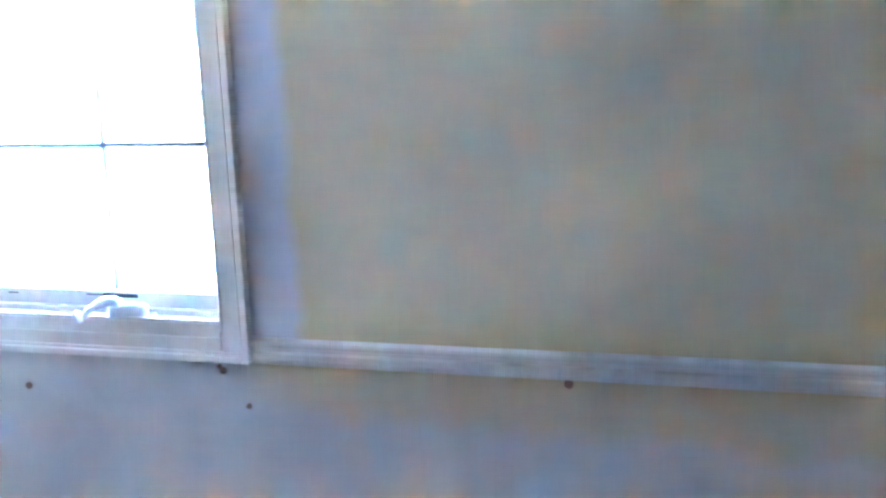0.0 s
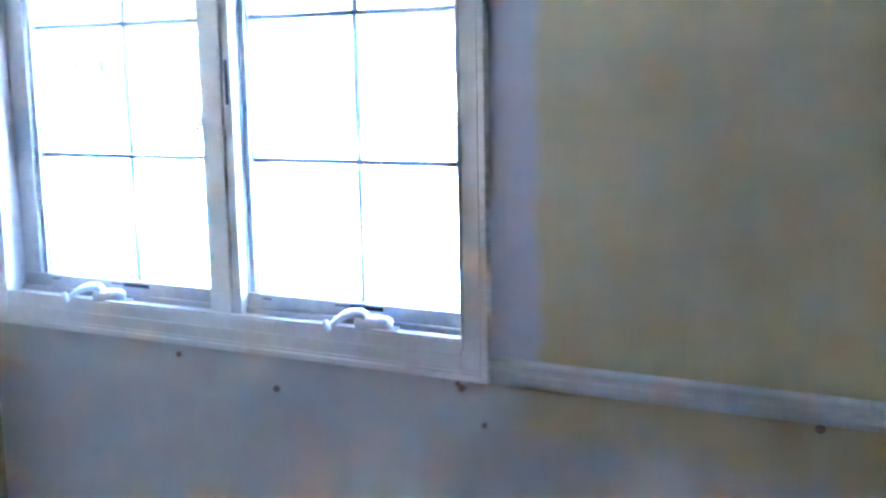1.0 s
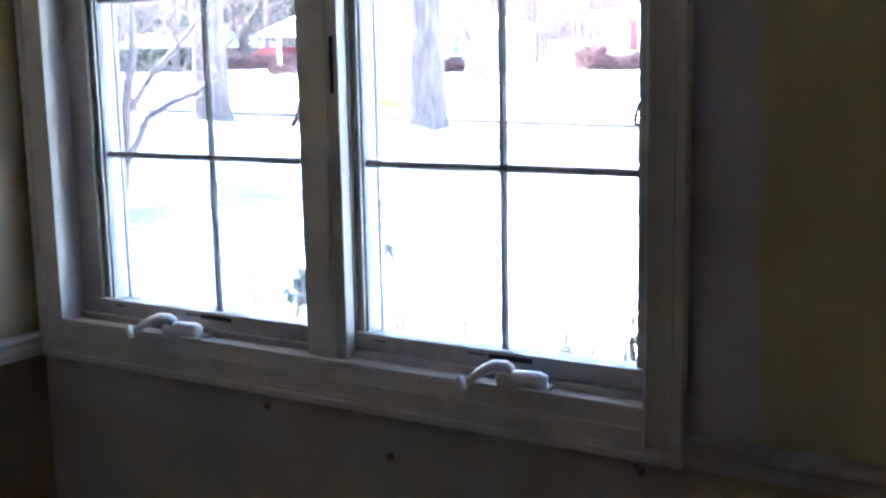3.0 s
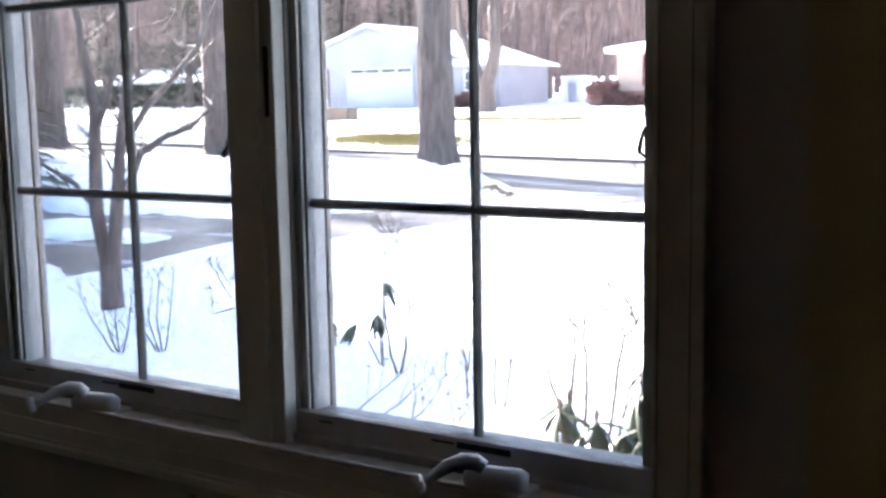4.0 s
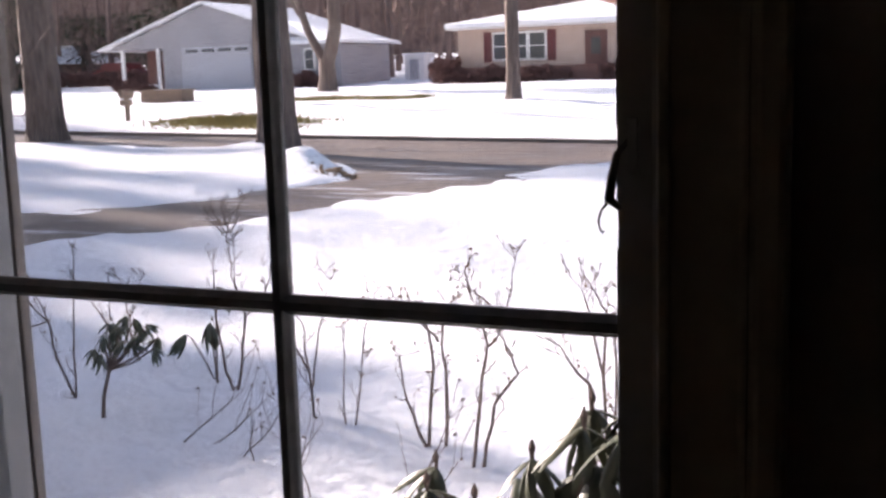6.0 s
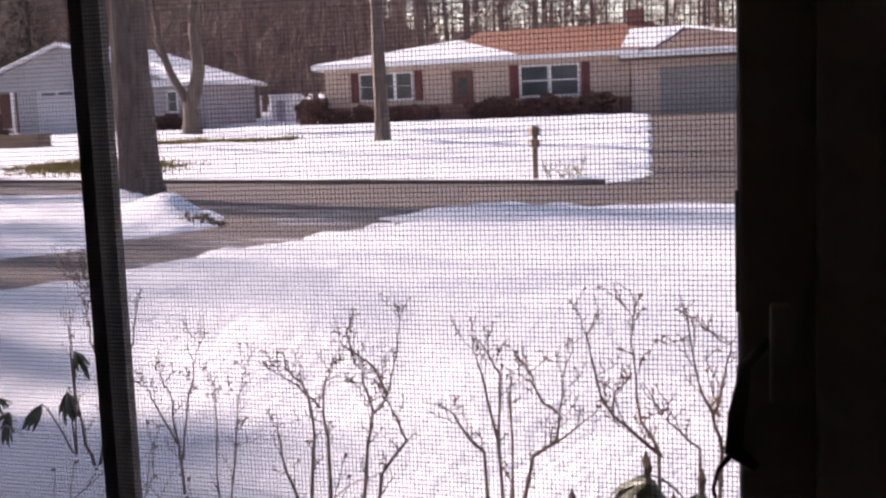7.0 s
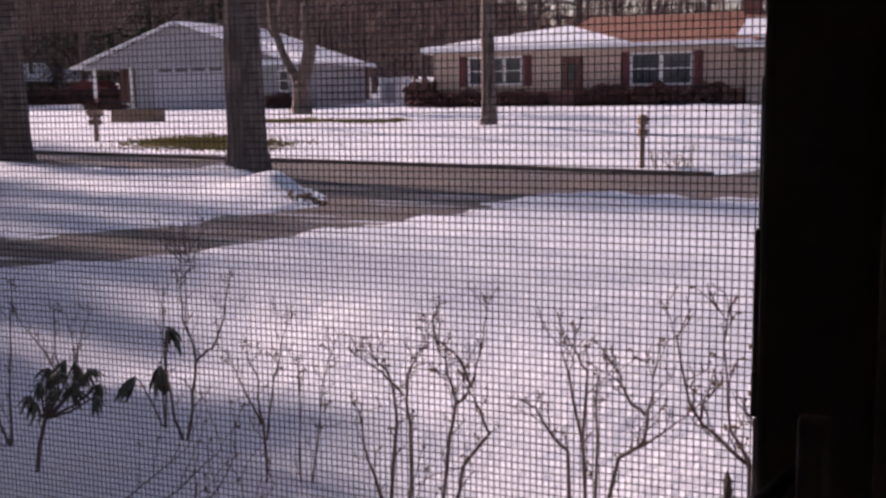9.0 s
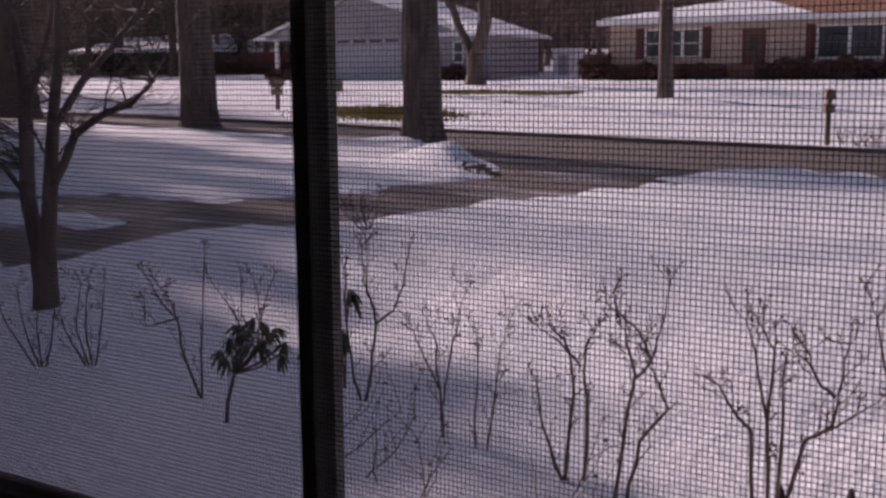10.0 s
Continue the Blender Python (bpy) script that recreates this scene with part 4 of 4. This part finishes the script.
    tube(V, F, [fork, fork.lerp(tip, 0.5) + Vector((0, 0, -0.02)), tip], [0.007, 0.005, 0.004], 6)
    whorl(rho2, t, 8, 0.72, rnd, LEAF, (15, 78))
mesh_object("stems", V, F, M_TWIG, rho2)

# a thin shoot beside it, with a few hanging tufts
O3 = Vector((-3.36, 4.48, z_at(-3.36, 4.48) - 0.03))
rho3 = tagged(base("evergreen_shoot", O3), "thin evergreen shoot with a few hanging leaf tufts", "shrub")
V, F = [], []
for t, n in (((-3.76, 4.74, -0.05), 9), ((-3.47, 4.59, 0.07), 7), ((-3.47, 4.68, 0.27), 7)):
    tip = Vector(t) - O3
    tube(V, F, [Vector((0, 0, 0)), Vector((tip.x * 0.35, tip.y * 0.35, tip.z * 0.5)), Vector((tip.x * 0.8, tip.y * 0.8, tip.z * 0.95)), tip], [0.006, 0.005, 0.004, 0.003], 6)
    whorl(rho3, t, n + 3, 1.15, rnd, LEAF, (42, 82))
mesh_object("stems", V, F, M_TWIG, rho3)

# dry stalks bent over the snow
for i, (x, y, a, n) in enumerate(((-2.45, 3.4, -0.5, 2), (-2.0, 3.2, 2.2, 2), (-2.85, 3.6, -0.3, 2), (-1.5, 3.0, 1.4, 2))):
    r3 = random.Random(60 + i)
    V, F = [], []
    for k in range(n):
        b = a + r3.uniform(-0.5, 0.5)
        w = Vector((math.cos(b), math.sin(b) * 0.6, r3.uniform(0.35, 0.75)))
        for tip in twig(V, F, Vector((r3.uniform(-0.1, 0.1), r3.uniform(-0.1, 0.1), 0)), w, r3.uniform(0.35, 0.6), 0.004, 1, r3):
            if r3.random() < 0.6:
                bud(V, F, tip, 0.014, r3)
    ob = tagged(mesh_object("dry_stalks", V, F, M_TWIG), "dry perennial stalks bent over the snow", "plant", "dry stalks")
    ob.location = (x, y, z_at(x, y) - 0.02)

# dead leaves at the end of the ploughed heap
V, F = [], []
r4 = random.Random(90)
for i in range(70):
    x, y = r4.gauss(-7.85, 0.20), r4.gauss(13.75, 0.20)
    p = Vector((x, y, z_at(x, y) + 0.02))
    bud(V, F, p, r4.uniform(0.04, 0.09), r4)
tagged(mesh_object("leaf_litter", V, F, M_DEADLEAF), "dead brown leaves on the ploughed snow heap", "leaf litter", kind="stuff")

# winter grass showing through beside the far kerb
V, F = [], []
for i in range(5200):
    x = r4.gauss(-17.2, 0.95)
    y = r4.gauss(24.4, 0.55)
    if i % 3 == 0:
        x, y = r4.uniform(-19.8, -14.6), r4.gauss(31.0, 0.25)
    if paved(x, y) > 0.1:
        continue
    z = z_at(x, y) - 0.02
    h = r4.uniform(0.05, 0.16)
    d = Vector((r4.uniform(-0.12, 0.12), r4.uniform(-0.12, 0.12), h))
    s = len(V)
    V += [Vector((x - 0.04, y, z)), Vector((x + 0.04, y, z)), Vector((x, y, z)) + d]
    F.append((s, s + 1, s + 2))
tagged(mesh_object("grass", V, F, M_GRASS), "yellowed winter grass poking through snow", "grass", kind="stuff")

# kerb of the far side
V, F = [], []
pts = [(x, 21.64 - 0.045 * (x + 5), float(grade(x, 21.64)) + 0.02) for x in np.linspace(-60, -3.5, 60)]
for i, p in enumerate(pts):
    V += [(p[0], p[1] - 0.07, p[2] - 0.05), (p[0], p[1] - 0.06, p[2] + 0.055), (p[0], p[1] + 0.06, p[2] + 0.06), (p[0], p[1] + 0.07, p[2] - 0.05)]
F = [(4 * i + k, 4 * i + (k + 1) % 4, 4 * i + 4 + (k + 1) % 4, 4 * i + 4 + k) for i in range(len(pts) - 1) for k in range(4)]
tagged(mesh_object("kerb", V, F, M_KERB), "dirty dark kerb along the far side of the street", "kerb", kind="structure")


# ---- street furniture ----
def mailbox(x, y, h, seed, label):
    mb = tagged(base("mailbox", (x, y, z_at(x, y) - 0.06)), label, "mailbox", "mailboxes by the street")
    part("post", box((-0.05, -0.05, 0), (0.05, 0.05, h - 0.18), 0.008), M_WOODPOST, mb)
    part("bracket", box((-0.04, -0.24, h - 0.25), (0.04, 0.20, h - 0.19), 0.006), M_WOODPOST, mb)
    V, F = [], []
    prof = [(-0.085, 0), (0.085, 0)] + [(0.085 * math.cos(a), 0.12 + 0.085 * math.sin(a)) for a in np.linspace(0, math.pi, 9)]
    n = len(prof)
    for yy in (-0.26, 0.22):
        V += [(a, yy, h - 0.19 + b) for a, b in prof]
    F = [(i, (i + 1) % n, n + (i + 1) % n, n + i) for i in range(n)] + [tuple(range(n))[::-1], tuple(range(n, 2 * n))]
    body = mesh_object("box", V, F, M_WOODPOST, mb, "brown painted metal box")
    part("flag", box((0.086, -0.1, h - 0.12), (0.094, -0.08, h + 0.08), 0.002), M_REDPAINT, body)
    part("paper_tube", box((-0.09, -0.22, h - 0.44), (0.09, 0.16, h - 0.27), 0.03), M_WOODPOST, mb, "newspaper tube")
    return mb


mailbox(-5.10, 22.45, 1.14, 1, "dark mailbox on a brown post beside the street").rotation_euler = (0, 0, 0.35)
mailbox(-21.3, 25.0, 0.95, 2, "dark mailbox on a post beside the grey house's drive")
bench = tagged(base("planter_box", (-25.0, 31.5, z_at(-25.0, 31.5) - 0.05)), "low weathered timber planter box on the snow", "planter")
part("body", box((-0.9, -0.35, 0), (0.9, 0.35, 0.42), 0.03), M_WOODPOST, bench)
part("rim", box((-0.95, -0.4, 0.42), (0.95, 0.4, 0.48), 0.02), M_WOODPOST, bench)

# dead brush at the foot of the mailbox
V, F = [], []
r7 = random.Random(41)
for i in range(16):
    twig(V, F, Vector((r7.uniform(-0.45, 0.45), r7.uniform(-0.15, 0.15), 0)), Vector((r7.uniform(-1, 1), r7.uniform(-0.5, 0.5), 0.7)), r7.uniform(0.25, 0.5), 0.012, 1, r7)
brush = tagged(mesh_object("dead_brush", V, F, M_GRASS), "dead yellow-brown brush beside the mailbox", "plant")
brush.location = (-4.4, 22.4, z_at(-4.4, 22.4) - 0.02)

# white shed between the houses
shed = tagged(base("shed", (-25.2, 52.2, z_at(-25.2, 52.2) - 0.1)), "small white garden shed between the houses", "shed")
part("body", box((-0.55, -0.4, 0), (0.55, 0.6, 1.35), 0.02), M_WHITE, shed)
part("door", box((-0.25, -0.43, 0.05), (0.25, -0.402, 1.15), 0.01), M_GDOOR, shed)
part("roof", box((-0.65, -0.5, 1.36), (0.65, 0.7, 1.46), 0.03), M_SNOW, shed)
part("corner_post", box((0.95, -0.4, 0), (1.2, -0.2, 1.3), 0.02), M_WHITE, shed)

# overhead cables
for k, dz in enumerate((0.0, 0.16)):
    V, F = [], []
    tube(V, F, [(x, 24.0 + 0.02 * k, 3.55 + dz - 0.042 * x + 0.0011 * (x + 12) ** 2) for x in np.linspace(-70, 60, 60)], [0.012] * 60, 5)
    tagged(mesh_object("overhead_cable", V, F, M_CABLE), "thin black overhead cable along the street", "cable", "overhead cables")


# ---- houses across the street ----
def solid(points, faces):
    bm = bmesh.new()
    vs = [bm.verts.new(p) for p in points]
    for f in faces:
        bm.faces.new([vs[i] for i in f])
    bmesh.ops.recalc_face_normals(bm, faces=bm.faces)
    return bm


def hip(x0, x1, y0, y1, z, top, inset0, inset1, thick=0.16):
    """A hipped roof slab; inset 0 gives a gable end."""
    ym = (y0 + y1) / 2
    P = [(x0, y0, z), (x1, y0, z), (x1, y1, z), (x0, y1, z), (x0 + inset0, ym, top), (x1 - inset1, ym, top)]
    P += [(x0, y0, z - thick), (x1, y0, z - thick), (x1, y1, z - thick), (x0, y1, z - thick)]
    return solid(P, [(0, 1, 5, 4), (1, 2, 5), (2, 3, 4, 5), (3, 0, 4), (0, 6, 7, 1), (1, 7, 8, 2), (2, 8, 9, 3), (3, 9, 6, 0), (6, 9, 8, 7)])


def far_window(parent, x0, x1, z0, z1, y, bays, shutters=True):
    w = part("window_frame", box((x0, y - 0.06, z0), (x1, y + 0.02, z1), 0.01), M_WHITE, parent, "white window frame")
    n = (x1 - x0) / bays
    for i in range(bays):
        part("pane", box((x0 + i * n + 0.08, y - 0.075, z0 + 0.08), (x0 + (i + 1) * n - 0.08, y - 0.062, z1 - 0.08)), M_PANE, w)
        part("sash_bar", box((x0 + i * n + 0.07, y - 0.085, (z0 + z1) / 2 - 0.02), (x0 + (i + 1) * n - 0.07, y - 0.076, (z0 + z1) / 2 + 0.02)), M_WHITE, w)
    if shutters:
        for a in (x0 - 0.42, x1 + 0.06):
            part("shutter", box((a, y - 0.05, z0 - 0.03), (a + 0.36, y - 0.005, z1 + 0.03), 0.01), M_SHUTTER, parent, "dark red shutter")


ranch = tagged(base("house", (0, 0, -0.19)), "low buff brick ranch house with snowy hip roof and red shutters", "house", "houses across the street")
part("wall", box((-19.7, 45.0, 0.9), (-6.4, 54.0, 3.72), 0.0), M_BUFF, ranch)
part("brick_base", box((-19.74, 44.94, 0.9), (-6.36, 54.04, 1.95), 0.01), M_REDBRICK, ranch, "dark red brick base course")
part("fascia", box((-20.1, 44.55, 3.60), (-6.2, 54.4, 3.74), 0.01), M_WHITE, ranch)
part("roof", hip(-20.0, -10.9, 44.3, 52.3, 3.84, 4.80, 5.3, 3.6, 0.17), M_SNOW, ranch, "snow-covered hip roof")
part("roof", hip(-14.6, -5.9, 44.6, 55.2, 3.76, 5.24, 0.6, 0.2, 0.15), M_SHINGLE, ranch, "bare rust-orange shingle roof with the snow melted off")
part("chimney", box((-7.15, 49.2, 3.8), (-6.5, 49.9, 5.75), 0.02), M_REDBRICK, ranch)
part("gutter_snow", box((-11.6, 44.25, 3.70), (-6.0, 44.42, 3.80), 0.03), M_SNOW, ranch, "strip of snow along the gutter")
far_window(ranch, -18.05, -15.6, 2.20, 3.42, 45.0, 3)
far_window(ranch, -10.95, -8.45, 2.10, 3.42, 45.0, 2)
# Flush door; its dark colour stands for the shade of a recess.
door = part("door", box((-13.9, 44.95, 1.25), (-12.95, 45.03, 3.35), 0.01), M_HEDGE, ranch, "flush front door, dark tone stands for a shaded recess")
part("door_window", box((-13.62, 44.93, 2.35), (-13.22, 44.948, 3.05)), M_PANE, door)

gar = tagged(base("garage", (0, 0, -0.19)), "attached buff garage with a dull grey door and snow-patched roof", "garage", "houses across the street")
part("wall", box((-6.3, 44.6, 0.85), (1.2, 52.0, 3.35)), M_BUFF, gar)
part("garage_door", box((-5.2, 44.52, 0.95), (-0.2, 44.62, 3.05), 0.02), M_GREYDOOR, gar, "dull grey panelled garage door")
part("roof", hip(-6.75, 2.2, 44.2, 50.8, 3.52, 4.74, 0.1, 6.6, 0.17), M_ROOFBROWN, gar, "bare brown shingle roof between patches of snow")
part("snow_patch", solid([(-6.8, 45.3, 3.98), (-5.5, 45.1, 3.90), (-4.9, 46.3, 4.34), (-4.5, 47.5, 4.80), (-6.75, 47.5, 4.80),
                          (-6.8, 45.3, 3.90), (-5.5, 45.1, 3.80), (-4.9, 46.3, 4.25), (-4.5, 47.5, 4.72), (-6.75, 47.5, 4.72)],
                         [(0, 1, 2, 3, 4), (9, 8, 7, 6, 5)] + [(k, 5 + k, 5 + (k + 1) % 5, (k + 1) % 5) for k in range(5)]), M_SNOW, gar, "patch of snow left on the roof")
part("ridge_snow", solid([(-4.6, 47.4, 4.74), (-4.6, 47.6, 4.74), (-4.6, 47.5, 4.84), (1.9, 44.6, 3.60), (2.1, 44.8, 3.60), (2.0, 44.7, 3.70)],
                         [(0, 2, 1), (3, 4, 5), (0, 3, 5, 2), (2, 5, 4, 1), (1, 4, 3, 0)]), M_SNOW, gar, "thin line of snow along the hip")
part("snow_ledge", box((-6.7, 44.12, 3.46), (2.1, 44.62, 3.70), 0.06), M_SNOW, gar, "ridge of snow over the garage door")

grey = tagged(base("house", (0, 0, -0.19)), "blue-grey sided house with a front gable and snowy roof", "house", "houses across the street")
part("wall", box((-36.6, 46.0, 0.9), (-28.6, 54.0, 3.45)), M_SIDING, grey)
part("wall", box((-28.59, 46.0, 0.9), (-26.2, 51.0, 3.45)), M_SIDING, grey)
# Shade inside the porch is put into this wall's dark colour.
part("porch_wall", box((-39.4, 48.2, 0.9), (-36.6, 55.0, 3.45)), M_HEDGE, grey, "recessed porch wall, dark tone stands for porch shade")
for px in (-39.25, -36.95):
    part("porch_post", box((px - 0.08, 46.0, 1.0), (px + 0.08, 46.16, 3.45), 0.01), M_WHITE, grey)
part("gable", solid([(-40.1, 46.0, 3.45), (-27.6, 46.0, 3.45), (-33.9, 46.0, 5.50), (-40.1, 54.0, 3.45), (-27.6, 54.0, 3.45), (-33.9, 54.0, 5.50)],
                    [(0, 1, 2), (5, 4, 3), (0, 3, 4, 1), (1, 4, 5, 2), (2, 5, 3, 0)]), M_SIDING, grey)
P = [(-40.5, 45.6, 3.42), (-33.9, 45.6, 5.58), (-27.2, 45.6, 3.42), (-40.5, 54.4, 3.42), (-33.9, 54.4, 5.58), (-27.2, 54.4, 3.42)]
part("gable_roof", solid(P + [(a, b, c + 0.08) for a, b, c in P], [(0, 1, 4, 3), (1, 2, 5, 4), (6, 9, 10, 7), (7, 10, 11, 8), (0, 6, 7, 1), (1, 7, 8, 2), (3, 4, 10, 9), (4, 5, 11, 10), (0, 3, 9, 6), (2, 8, 11, 5)]), M_SNOW, grey, "snow-covered gable roof")
part("roof", hip(-30.6, -25.8, 45.5, 51.4, 3.50, 4.66, 0.02, 4.7, 0.14), M_SNOW, grey, "snow-covered hip roof")
gd = part("garage_door", box((-35.4, 45.92, 1.05), (-31.2, 46.02, 3.45), 0.02), M_GDOOR, grey, "pale garage door with a row of small panes")
for i in range(4):
    part("pane", box((-35.1 + i * 1.0, 45.90, 3.18), (-34.35 + i * 1.0, 45.915, 3.32)), M_PANE, gd)
far_window(grey, -30.0, -29.4, 2.1, 3.15, 46.0, 1, False)
far_window(grey, -28.2, -27.6, 2.1, 3.15, 46.0, 1, False)
part("railing", box((-39.3, 45.95, 1.55), (-36.8, 46.02, 1.68), 0.01), M_WHITE, grey)

third = tagged(base("house", (0, 0, -0.19)), "distant red brick house with a snowy roof behind bare trees", "house", "houses across the street")
part("wall", box((-66, 56, 1.0), (-55, 64, 3.3)), M_REDBRICK, third)
part("roof", hip(-67, -54.4, 55.4, 64.6, 3.4, 4.5, 1.0, 1.0), M_SNOW, third, "snow-covered roof")
car = tagged(base("car", (-48.5, 57.0, z_at(-48.5, 57.0) - 0.02)), "red car parked beside the grey house", "car")
V = [(-1.9, 0, 0.35), (1.9, 0, 0.35), (1.95, 0, 0.8), (1.1, 0, 0.92), (0.6, 0, 1.4), (-1.0, 0, 1.42), (-1.6, 0, 0.95), (-1.95, 0, 0.85)]
n = len(V)
part("body", solid([(a, -0.8, c) for a, b, c in V] + [(a, 0.8, c) for a, b, c in V], [tuple(range(n)), tuple(range(n, 2 * n))[::-1]] + [(i, (i + 1) % n, n + (i + 1) % n, n + i) for i in range(n)]), M_REDPAINT, car)
for wx in (-1.2, 1.2):
    V, F = [], []
    tube(V, F, [(wx, -0.86, 0.33), (wx, 0.86, 0.33)], [0.33, 0.33], 14)
    mesh_object("wheel", V, F, M_CABLE, car)

# shrubs against the house walls
def hedge(x0, x1, y, z1, seed, label, material=M_HEDGE, depth=0.9, dense=700):
    r5 = random.Random(seed)
    V, F = [], []
    z0 = z_at((x0 + x1) / 2, y) - 0.05
    for i in range(int((x1 - x0) * dense)):
        x, yy = r5.uniform(x0, x1), y + r5.uniform(-depth / 2, depth / 2)
        top = z1 - z0 + 0.12 * math.sin(3.1 * x) + 0.08 * math.sin(7.7 * x + yy)
        h = r5.uniform(0.0, 1.0) ** 0.6 * top
        s = r5.uniform(0.03, 0.075)
        p = Vector((x, yy, z0 + h))
        a = Vector((r5.uniform(-1, 1), r5.uniform(-1, 1), r5.uniform(-0.4, 1))).normalized()
        b = a.cross(Vector((r5.uniform(-1, 1), r5.uniform(-1, 1), r5.uniform(-1, 1)))).normalized()
        k = len(V)
        V += [p - a * s * 1.8, p + b * s, p + a * s * 1.8, p - b * s]
        F.append((k, k + 1, k + 2, k + 3))
    return tagged(mesh_object("hedge", V, F, material), label, "hedge", "foundation hedges")


hedge(-13.0, -6.7, 44.2, 1.86, 1, "clipped brown winter hedge along the brick house")
hedge(-19.6, -14.4, 44.3, 1.66, 2, "low reddish-brown hedge below the bay window")
hedge(-20.6, -19.5, 44.3, 2.1, 3, "tall rusty-brown shrub at the house corner", M_HEDGE, 1.4, 1500)
hedge(-39.0, -36.9, 45.2, 1.56, 4, "low dark shrubs before the porch")
hedge(-52.5, -41.5, 55.2, 2.25, 6, "low brown hedge before the parked car")
hedge(-70.0, -53.5, 54.2, 2.9, 7, "tall dark thicket before the red brick house", M_CONIFER, 1.2, 520)
hedge(-72.0, -41.0, 59.5, 6.2, 8, "tall dark evergreen thicket behind the parked car", M_CONIFER, 1.6, 420)
hedge(-28.4, -26.4, 45.4, 1.7, 5, "low dark shrubs before the grey house")

# ---- woods behind the houses ----
r6 = random.Random(101)
V, F = [], []
for i in range(480):
    y = r6.uniform(57, 105)
    x = r6.uniform(-1.35 * y - 8, 0.35 * y)
    z = float(grade(x, y)) - 0.3
    h = r6.uniform(8, 19) * (1.0 if x < -25 else 0.85)
    r = r6.uniform(0.06, 0.24)
    lx, ly = r6.uniform(-0.06, 0.06), r6.uniform(-0.04, 0.04)
    tube(V, F, [(x, y, z), (x + lx * h * 0.4, y, z + h * 0.4), (x + lx * h, y + ly * h, z + h)], [r, r * 0.75, 0.03], 5, False)
    for k in range(r6.randint(12, 22)):
        t = r6.uniform(0.08, 0.95)
        p = Vector((x + lx * h * t, y + ly * h * t, z + h * t))
        a = r6.uniform(0, 6.28)
        L = r6.uniform(0.8, 3.6)
        d = Vector((math.cos(a), math.sin(a) * 0.6, r6.uniform(0.1, 1.2))).normalized()
        q = p + d * L * 0.5
        e = q + (d + Vector((r6.uniform(-0.5, 0.5), 0, r6.uniform(-0.1, 0.6)))) * L * 0.5
        tube(V, F, [p, q, e], [r * 0.3 + 0.015, 0.03, 0.012], 3, False)
        for _ in range(5):
            g = q + Vector((r6.uniform(-1, 1), r6.uniform(-0.5, 0.5), r6.uniform(-0.1, 1))).normalized() * L * 0.45
            tube(V, F, [q, g], [0.022, 0.008], 3, False)
tagged(mesh_object("woods", V, F, M_WOODS), "dense bare winter woods behind the houses", "woods", kind="stuff")
V, F = [], []
XB = np.linspace(-260, 120, 200)
for x in XB:
    top = 6.6 + 15.9 * float(ease(-30, -66, x)) + 1.6 * math.sin(x * 0.31) + 1.1 * math.sin(x * 0.83 + 1) + r6.uniform(-0.7, 0.7)
    V += [(x, 125, 0), (x, 126, top * 0.6), (x, 127.5, top)]
F = [(3 * i + k, 3 * i + 3 + k, 3 * i + 4 + k, 3 * i + 1 + k) for i in range(len(XB) - 1) for k in range(2)]
tagged(mesh_object("backdrop", V, F, M_HILL), "far slope of bare brown woods", "woods", kind="structure")

# conifers
def conifer(x, y, height, width, count, label):
    con = tagged(base("conifer", (x, y, z_at(x, y) - 0.05)), label, "tree")
    V, F = [], []
    tube(V, F, [(0, 0, 0), (0, 0, height * 0.5), (0, 0, height)], [0.3, 0.2, 0.03], 8)
    mesh_object("trunk", V, F, M_BARK, con)
    V, F = [], []
    for i in range(count):
        h = height * (0.06 + 0.94 * r6.random() ** 1.2)
        rr = (height * 1.02 - h) * width * r6.uniform(0.25, 1.0)
        a = r6.uniform(0, 6.28)
        p = Vector((rr * math.cos(a), rr * math.sin(a), h - 0.25 * rr))
        d = Vector((math.cos(a) + r6.uniform(-0.5, 0.5), math.sin(a) + r6.uniform(-0.5, 0.5), r6.uniform(-0.6, 0.2))).normalized()
        b = d.cross(Vector((0, 0, 1))).normalized()
        s = r6.uniform(0.12, 0.3)
        k = len(V)
        V += [p - d * s, p + b * s * 0.3, p + d * s, p - b * s * 0.3]
        F.append((k, k + 1, k + 2, k + 3))
    mesh_object("crown", V, F, M_CONIFER, con)


conifer(-1.2, 58.0, 12, 0.36, 5200, "dark green conifer behind the garage")
conifer(-38.0, 27.5, 11, 0.34, 4500, "dark green conifer beyond the street trees")
# Next five stand out of view, added to shade the near snow and drive.
conifer(-15.0, 9.0, 4.85, 0.52, 7600, "unseen conifer placed to shade the near-left snow")
conifer(-18.4, 10.9, 6.2, 0.30, 3600, "unseen conifer placed to roughen the wing's shadow")
conifer(-24.5, 14.8, 9.0, 0.27, 4200, "unseen conifer placed to shade the drive and snow")
conifer(-21.3, 12.3, 7.6, 0.27, 4200, "unseen conifer placed to shade the drive and snow")
conifer(-28.0, 17.6, 10.0, 0.27, 4200, "unseen conifer placed to shade the drive and snow")
conifer(-47.0, 60.5, 13.0, 0.34, 4200, "dark green conifer in the far woods")
conifer(-54.0, 53.0, 12.0, 0.36, 4200, "dark green conifer before the red brick house")
conifer(-61.5, 52.5, 13.0, 0.34, 4200, "dark green conifer before the red brick house")
conifer(-43.0, 62.0, 11.0, 0.36, 3600, "dark green conifer in the far woods")
